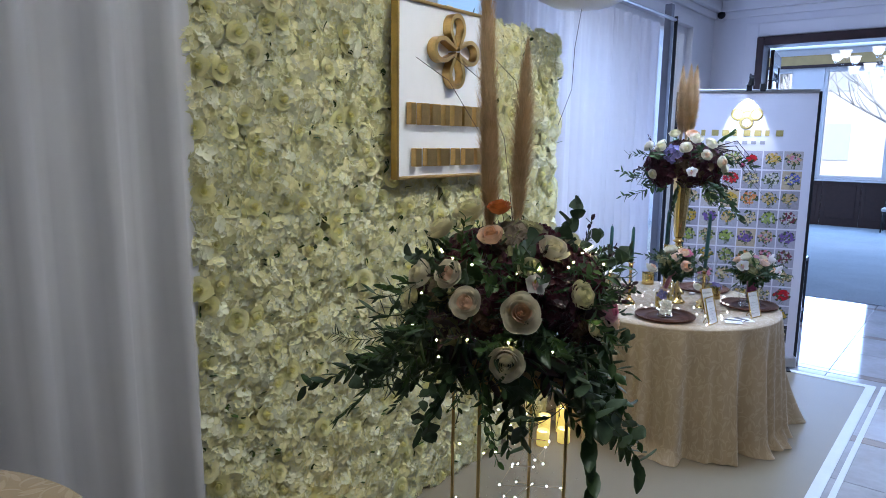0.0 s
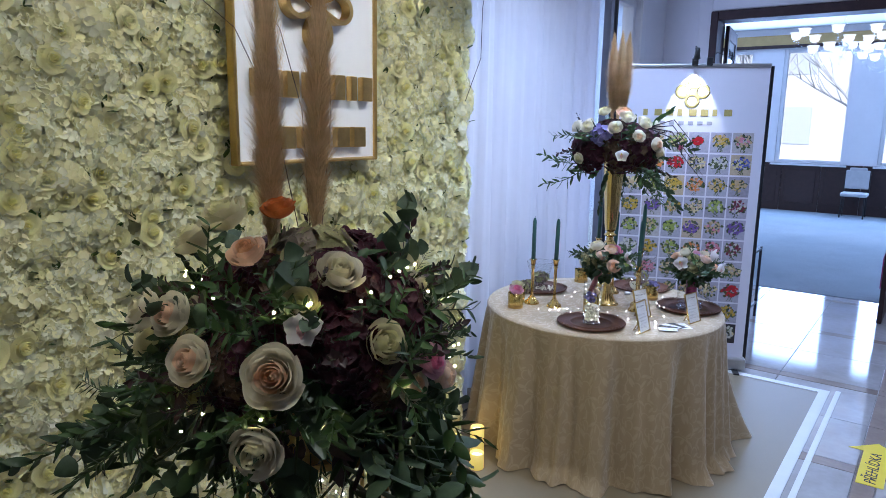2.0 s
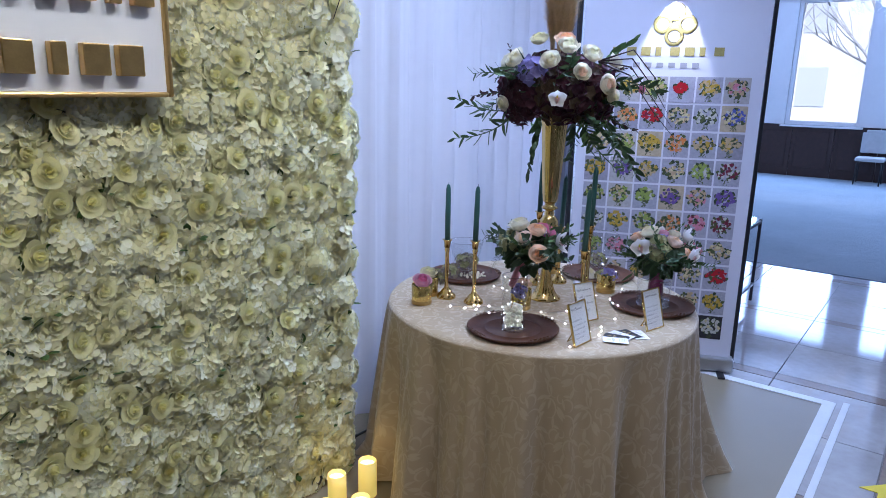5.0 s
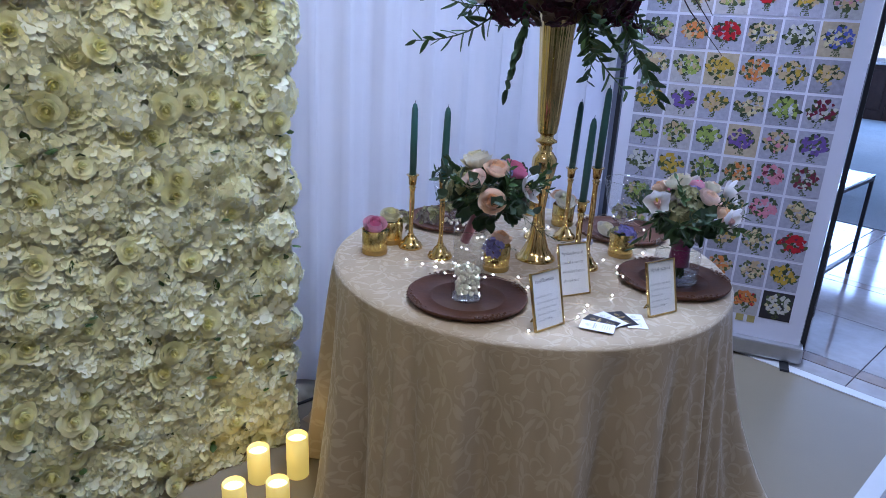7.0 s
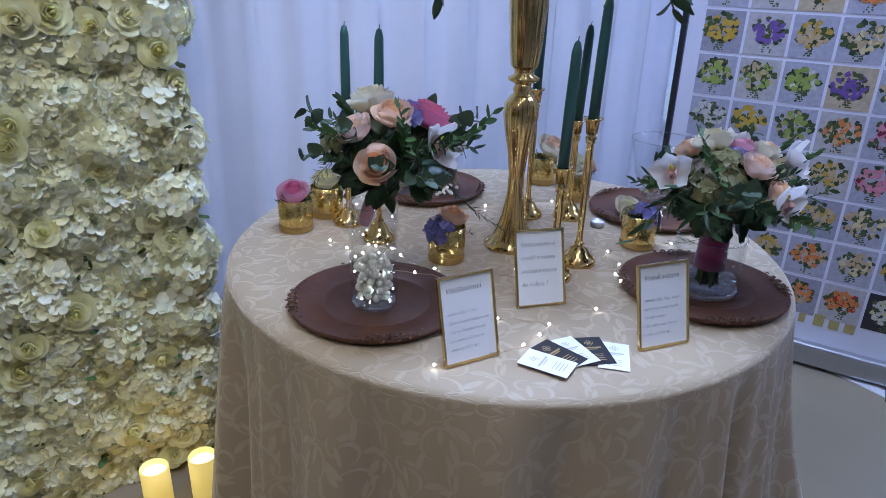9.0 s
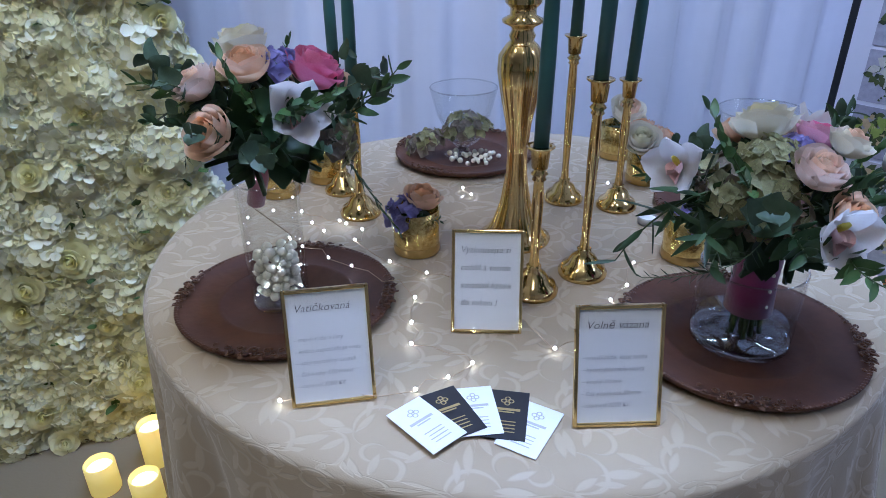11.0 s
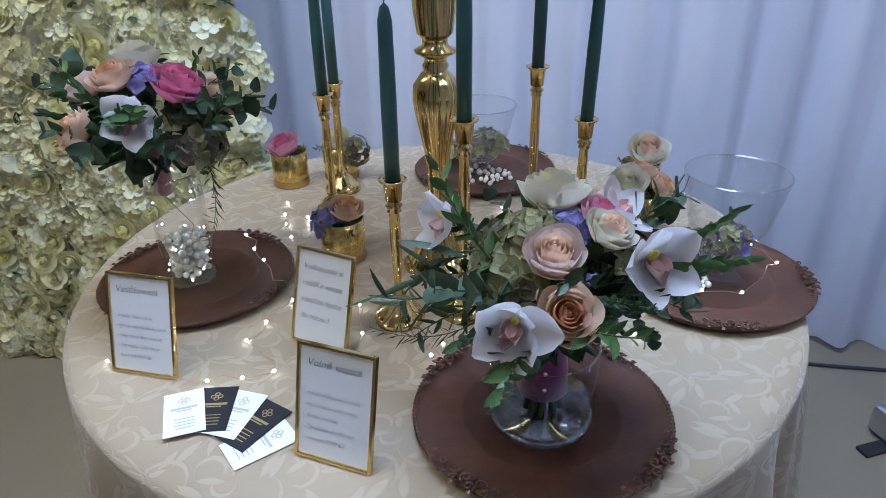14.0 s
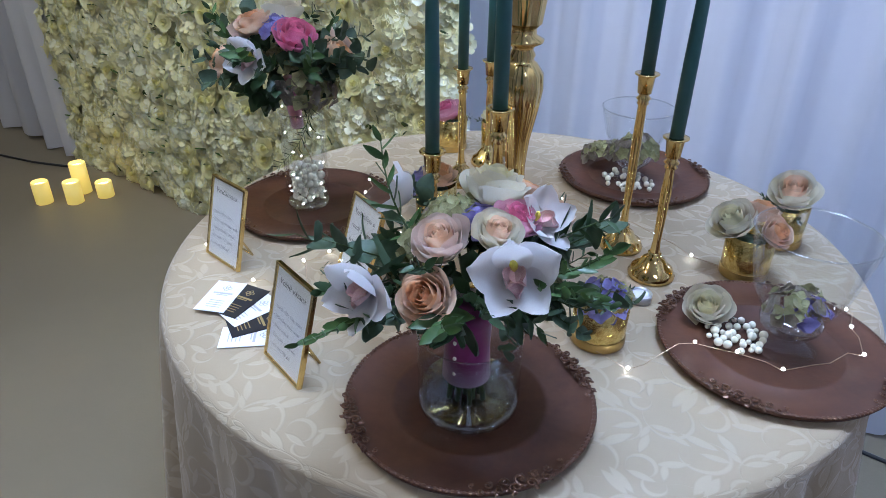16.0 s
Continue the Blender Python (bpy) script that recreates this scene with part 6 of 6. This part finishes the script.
for k in range(34):
    a = rnd.uniform(-2.9, -.2)
    dv = Vector((math.cos(a), math.sin(a), rnd.uniform(-.35, .8)))
    sprig(rnd.choice(["eucalyptus_sprig", "dark_ruscus_sprig", "long_leaf_sprig", "ruscus_sprig"]), e, dome(dv, .86), Vector((rnd.uniform(-1, 1), rnd.uniform(-.4, .2), rnd.uniform(-.9, .4))) + dv * .6, rnd.uniform(.10, .16))
# trailing greenery round the lower edge
for k in range(40):
    a = 6.283 * k / 40 + rnd.uniform(-.08, .08)
    dv = Vector((math.cos(a), math.sin(a), -.35))
    out = rnd.uniform(.15, .8)
    sprig(rnd.choice(["dark_ruscus_sprig", "long_leaf_sprig", "fern_sprig", "dark_ruscus_sprig", "trailing_sprig", "eucalyptus_sprig"]), e, dome(dv, rnd.uniform(.6, .9)) + Vector((0, 0, -.06)), dv * out + Vector((0, 0, -.75)), rnd.uniform(.16, .27))
for dx, dy, L in ((.30, -.05, .42), (.33, .02, .5), (.27, -.12, .46), (.36, -.02, .4), (-.36, -.08, .34), (-.33, .05, .32), (-.30, -.15, .36), (-.40, 0, .30)):
    sprig(rnd.choice(["fern_sprig", "dark_ruscus_sprig", "trailing_sprig"]), e, (dx * .75, dy, -.08), (dx * .35, dy, -.9) if dx > 0 else (dx * .9, dy, -.28), L)
# a dense skirt of greenery spreading low on the drape side
for k in range(26):
    dx, dy = rnd.uniform(-.30, -.12), rnd.uniform(-.22, .06)
    sprig(rnd.choice(["dark_ruscus_sprig", "long_leaf_sprig", "ruscus_sprig", "eucalyptus_sprig"]), e, (dx, dy, rnd.uniform(-.16, .04)), (dx * 2.2, dy, rnd.uniform(-.75, -.2)), rnd.uniform(.14, .22))
g = Geo()
for k in range(620):
    d = Vector((rnd.gauss(0, 1), rnd.gauss(0, 1), rnd.gauss(-.1, .8))).normalized()
    L = rnd.uniform(.05, .10)
    v, f = petal(L, L * .2, .3, rnd.uniform(-.2, .3), 3, 4)
    g.add(v, f, Matrix.Translation(dome(d, rnd.uniform(.55, .9)) - Vector((0, 0, .03))) @ align(d + Vector((0, 0, -.3)), rnd.uniform(0, 6)) @ Matrix.Rotation(.6, 4, "X"), rnd.choice((0, 0, 1)))
tagged(g.out("filler_leaves", [L_DARK, L_BURG], e), kind="stuff")
# tall pampas plumes
for x, y, tz, L, w, lx in ((.03, -.02, .20, .42, 1.35, -.02), (.02, .03, .21, .85, 1.15, -.03), (.10, .03, .21, .50, 1.4, .03)):
    place("pampas_plume", PAMPAS_MESH[int(abs(x) * 90) % 3], e, "", Matrix.Translation((x - .092, y, tz)) @ align((lx, 0, 1)) @ Matrix.Diagonal((w, w, L / .5, 1)))
for k in range(3):
    tube("wire_stem", [(-.02 + .02 * k, .02, .2), (-.1 + .06 * k, .1, .45), (-.22 + .1 * k, .2, .62), (-.34 + .12 * k, .28, .70)], .0009, L_BURG, e, seg=5)
# eucalyptus hanging on the near side and lights through the flowers
pts, leds = [], []
for k in range(60):
    a, z = rnd.uniform(0, 6.283), rnd.uniform(-.55, .95)
    d = Vector((math.cos(a), math.sin(a), z))
    p = dome(d, 1.03) if k < 46 else Vector((.16 * math.cos(a), .16 * math.sin(a), -.2 - .03 * (k - 46)))
    pts.append(p)
    leds.append(p + Vector((0, 0, .004)))
led_string("fairy_lights", pose(*AC, 1.30), None, leds, "warm fairy lights wound through the large arrangement", LED_WARM, .0028)
led_string("fairy_lights", pose(*AC, 1.30), None, leds[1::3], "white fairy lights among the large arrangement", LED, .0024)
# cluster of lights in a clear hanging net under the flowers
rnd = random.Random(31)
pts = [Vector((rnd.gauss(0, .045), rnd.gauss(0, .045), -.18 - .42 * k / 34)) for k in range(34)]
led_string("fairy_lights", pose(AC[0] + .04, AC[1], 1.26), pts, pts, "tangle of sparkling fairy lights hanging under the flowers", LED, .0022)
g = Geo()
for k in range(420):
    p = Vector((rnd.gauss(0, .05), rnd.gauss(0, .05), -.15 - .45 * rnd.random()))
    v, f = lathe(((0, -1), (.8, 0), (0, 1)), 5)
    g.add(v * rnd.uniform(.003, .006), f, Matrix.Translation(p))
tagged(g.out("crystal_beads", GLASS, None, "", pose(AC[0] + .04, AC[1], 1.26), smooth=False), "clear crystal beads hanging under the flowers", "beads", kind="stuff")

# ---- blooms of the flower wall ----
S_ROSE = pet("yellow_silk_rose", (.88, .85, .55), (.85, .81, .44), .06, .6, .58)
S_ROSE_IN = pet("yellow_silk_heart", (.86, .82, .42), (.84, .79, .36), .06, .6, .6)
WALL_RINGS = ((2, .13, .66, .0), (3, .27, .68, .05), (4, .44, .64, .12), (5, .66, .52, .20), (6, .92, .36, .28))
WALL_ROSE = [to_mesh("rose", rose_geo(300 + k, WALL_RINGS, 5, 5, 2), [S_ROSE, S_ROSE_IN] if k != 2 else [W_FLORET2, S_ROSE]) for k in range(4)]


def silk_head(seed, n=24, r=.40, flat=.34):
    """A low head of many small round-petalled silk florets."""
    rnd = random.Random(seed)
    g = Geo()
    for k in range(n):
        c = 1 - (k + .5) / n
        a = k * 2.39996 + rnd.uniform(-.3, .3)
        s = math.sqrt(max(0, 1 - c * c))
        d = Vector((s * math.cos(a), s * math.sin(a), c + .3 + rnd.uniform(-.1, .1))).normalized()
        m = Matrix.Translation(Vector((s * math.cos(a), s * math.sin(a), c * flat)) * rnd.uniform(.8, 1.0)) @ align(d + Vector((rnd.uniform(-.35, .35), rnd.uniform(-.35, .35), .2)), a)
        tone, q, rr = rnd.randrange(2), rnd.choice((4, 4, 5)), r * rnd.uniform(.8, 1.2)
        for j in range(q):
            lift, w = rnd.uniform(.05, .4), rr * (.50 if q == 4 else .42)
            v = []
            for y, hw, mid in ((.03, .18, 0), (.42, .86, 0), (.78, 1.0, .06), (.93, .55, .10)):
                for u in (-1, 0, 1):
                    v.append((u * hw * w, rr * (y + (mid if u == 0 else 0)), rr * (lift * y * y * .5 + .16 * u * u * hw + .05 * math.sin(5 * y + u + j))))
            g.add(np.array(v), grid_faces(3, 4), m @ Matrix.Rotation(6.283 * j / q, 4, "Z"), tone)
    return g


WALL_HYD = [silk_head(400 + k) for k in range(6)]
HYD_ME = [to_mesh("hydrangea", g, [W_FLORET, W_FLORET2]) for g in WALL_HYD]
rnd = random.Random(50)
rest = Geo()
n_hyd = 0
STEPX, STEPZ = .074, .066
cols, rowsn = int((FW1 - FW0) / STEPX), int(FWT / STEPZ)
spots = []
for j in range(rowsn + 1):
    for i in range(cols + 1):
        s = FW0 + .02 + i * STEPX + (STEPX / 2 if j % 2 else 0) + rnd.uniform(-.018, .018)
        z = .045 + j * STEPZ + rnd.uniform(-.016, .016)
        if s > FW1 - .01 or z > FWT - .02:
            continue
        spots.append((s, z))
for s, z in spots:
    under_sign = -.66 < s < -.045 and 1.62 < z < 2.29
    edge = s > FW1 - .06 or s < FW0 + .06
    d = Vector((rnd.uniform(-.35, .35) + (.6 if s > FW1 - .06 else 0) - (.6 if s < FW0 + .06 else 0), -1, rnd.uniform(-.25, .45)))
    y = .035 + rnd.uniform(-.012, .012) + (.05 if under_sign else 0)
    if rnd.random() < .19 and not under_sign:
        me = WALL_ROSE[rnd.randrange(4)]
        r = rnd.uniform(.034, .044)
        place("rose", me, fw, "", Matrix.Translation((s, y - .018, z)) @ align(d, rnd.uniform(0, 6)) @ Matrix.Scale(r, 4))
    else:
        m = Matrix.Translation((s, y, z)) @ align(d, rnd.uniform(0, 6)) @ Matrix.Scale(rnd.uniform(.055, .072), 4)
        k = rnd.randrange(6)
        if s > -.2 and z < 1.75 and n_hyd < 300:
            n_hyd += 1
            place("hydrangea", HYD_ME[k], fw, "", m)
        else:
            g = WALL_HYD[k]
            a = np.array(m)
            v = np.concatenate(g.v) @ a[:3, :3].T + a[:3, 3]
            rest.v.append(v)
            off = rest.n
            rest.f.extend([tuple(q + off for q in f) for f in g.f])
            rest.i.extend(g.i)
            rest.n += len(v)
tagged(rest.out("hydrangea_blooms", [W_FLORET, W_FLORET2], fw), kind="stuff")
lv = Geo()
for k in range(420):
    s, z = rnd.uniform(FW0, FW1), rnd.uniform(.03, FWT)
    v, f = petal(rnd.uniform(.03, .045), .012, .3, .2, 3, 4)
    lv.add(v, f, Matrix.Translation((s, .02, z)) @ align((rnd.uniform(-1, 1), -.8, rnd.uniform(-1, 1)), 0) @ Matrix.Rotation(.6, 4, "X"))
tagged(lv.out("leaves", L_GREEN, fw), kind="stuff")

# ---- marble tiles of the hall ----
TS = .6
tile_me, dark_me = [], []
for lst, material in ((tile_me, TILE), (dark_me, DARK_TILE)):
    for w, d in ((TS, TS), (TS, .1), (.1, TS), (.1, .1)):
        bm = boxes((.0025, w - .0025, .0025, d - .0025, 0, .012), bevel=.0012)
        me = bpy.data.meshes.new("tile")
        bm.to_mesh(me)
        bm.free()
        me.materials.append(material)
        lst.append(me)
other = Geo()
count = 0
x = -6.0
xi = 0
while x < 5.85:
    w = .1 if xi % 3 == 2 else TS
    y, yi = -7.0, 0
    while y < 0.78:
        d = .1 if yi % 3 == 2 else TS
        if not (x + w < 2.87 and y > -1.62):
            dark = w == .1 or d == .1
            me = (dark_me if dark else tile_me)[(1 if d == .1 else 0) + (2 if w == .1 else 0)]
            zt = -.0135 if x > 2.86 or y + d < -1.60 else -.0145
            if x > -1 and y > -4.5 and count < 290:
                count += 1
                place("tile", me, floor, "", pose(x, y, zt))
            else:
                other.add(np.array([v.co for v in me.vertices]), [tuple(p.vertices) for p in me.polygons], pose(x, y, zt), 1 if dark else 0)
        y += d
        yi += 1
    x += w
    xi += 1
tagged(other.out("tiles", [TILE, DARK_TILE], floor, smooth=False), kind="stuff")
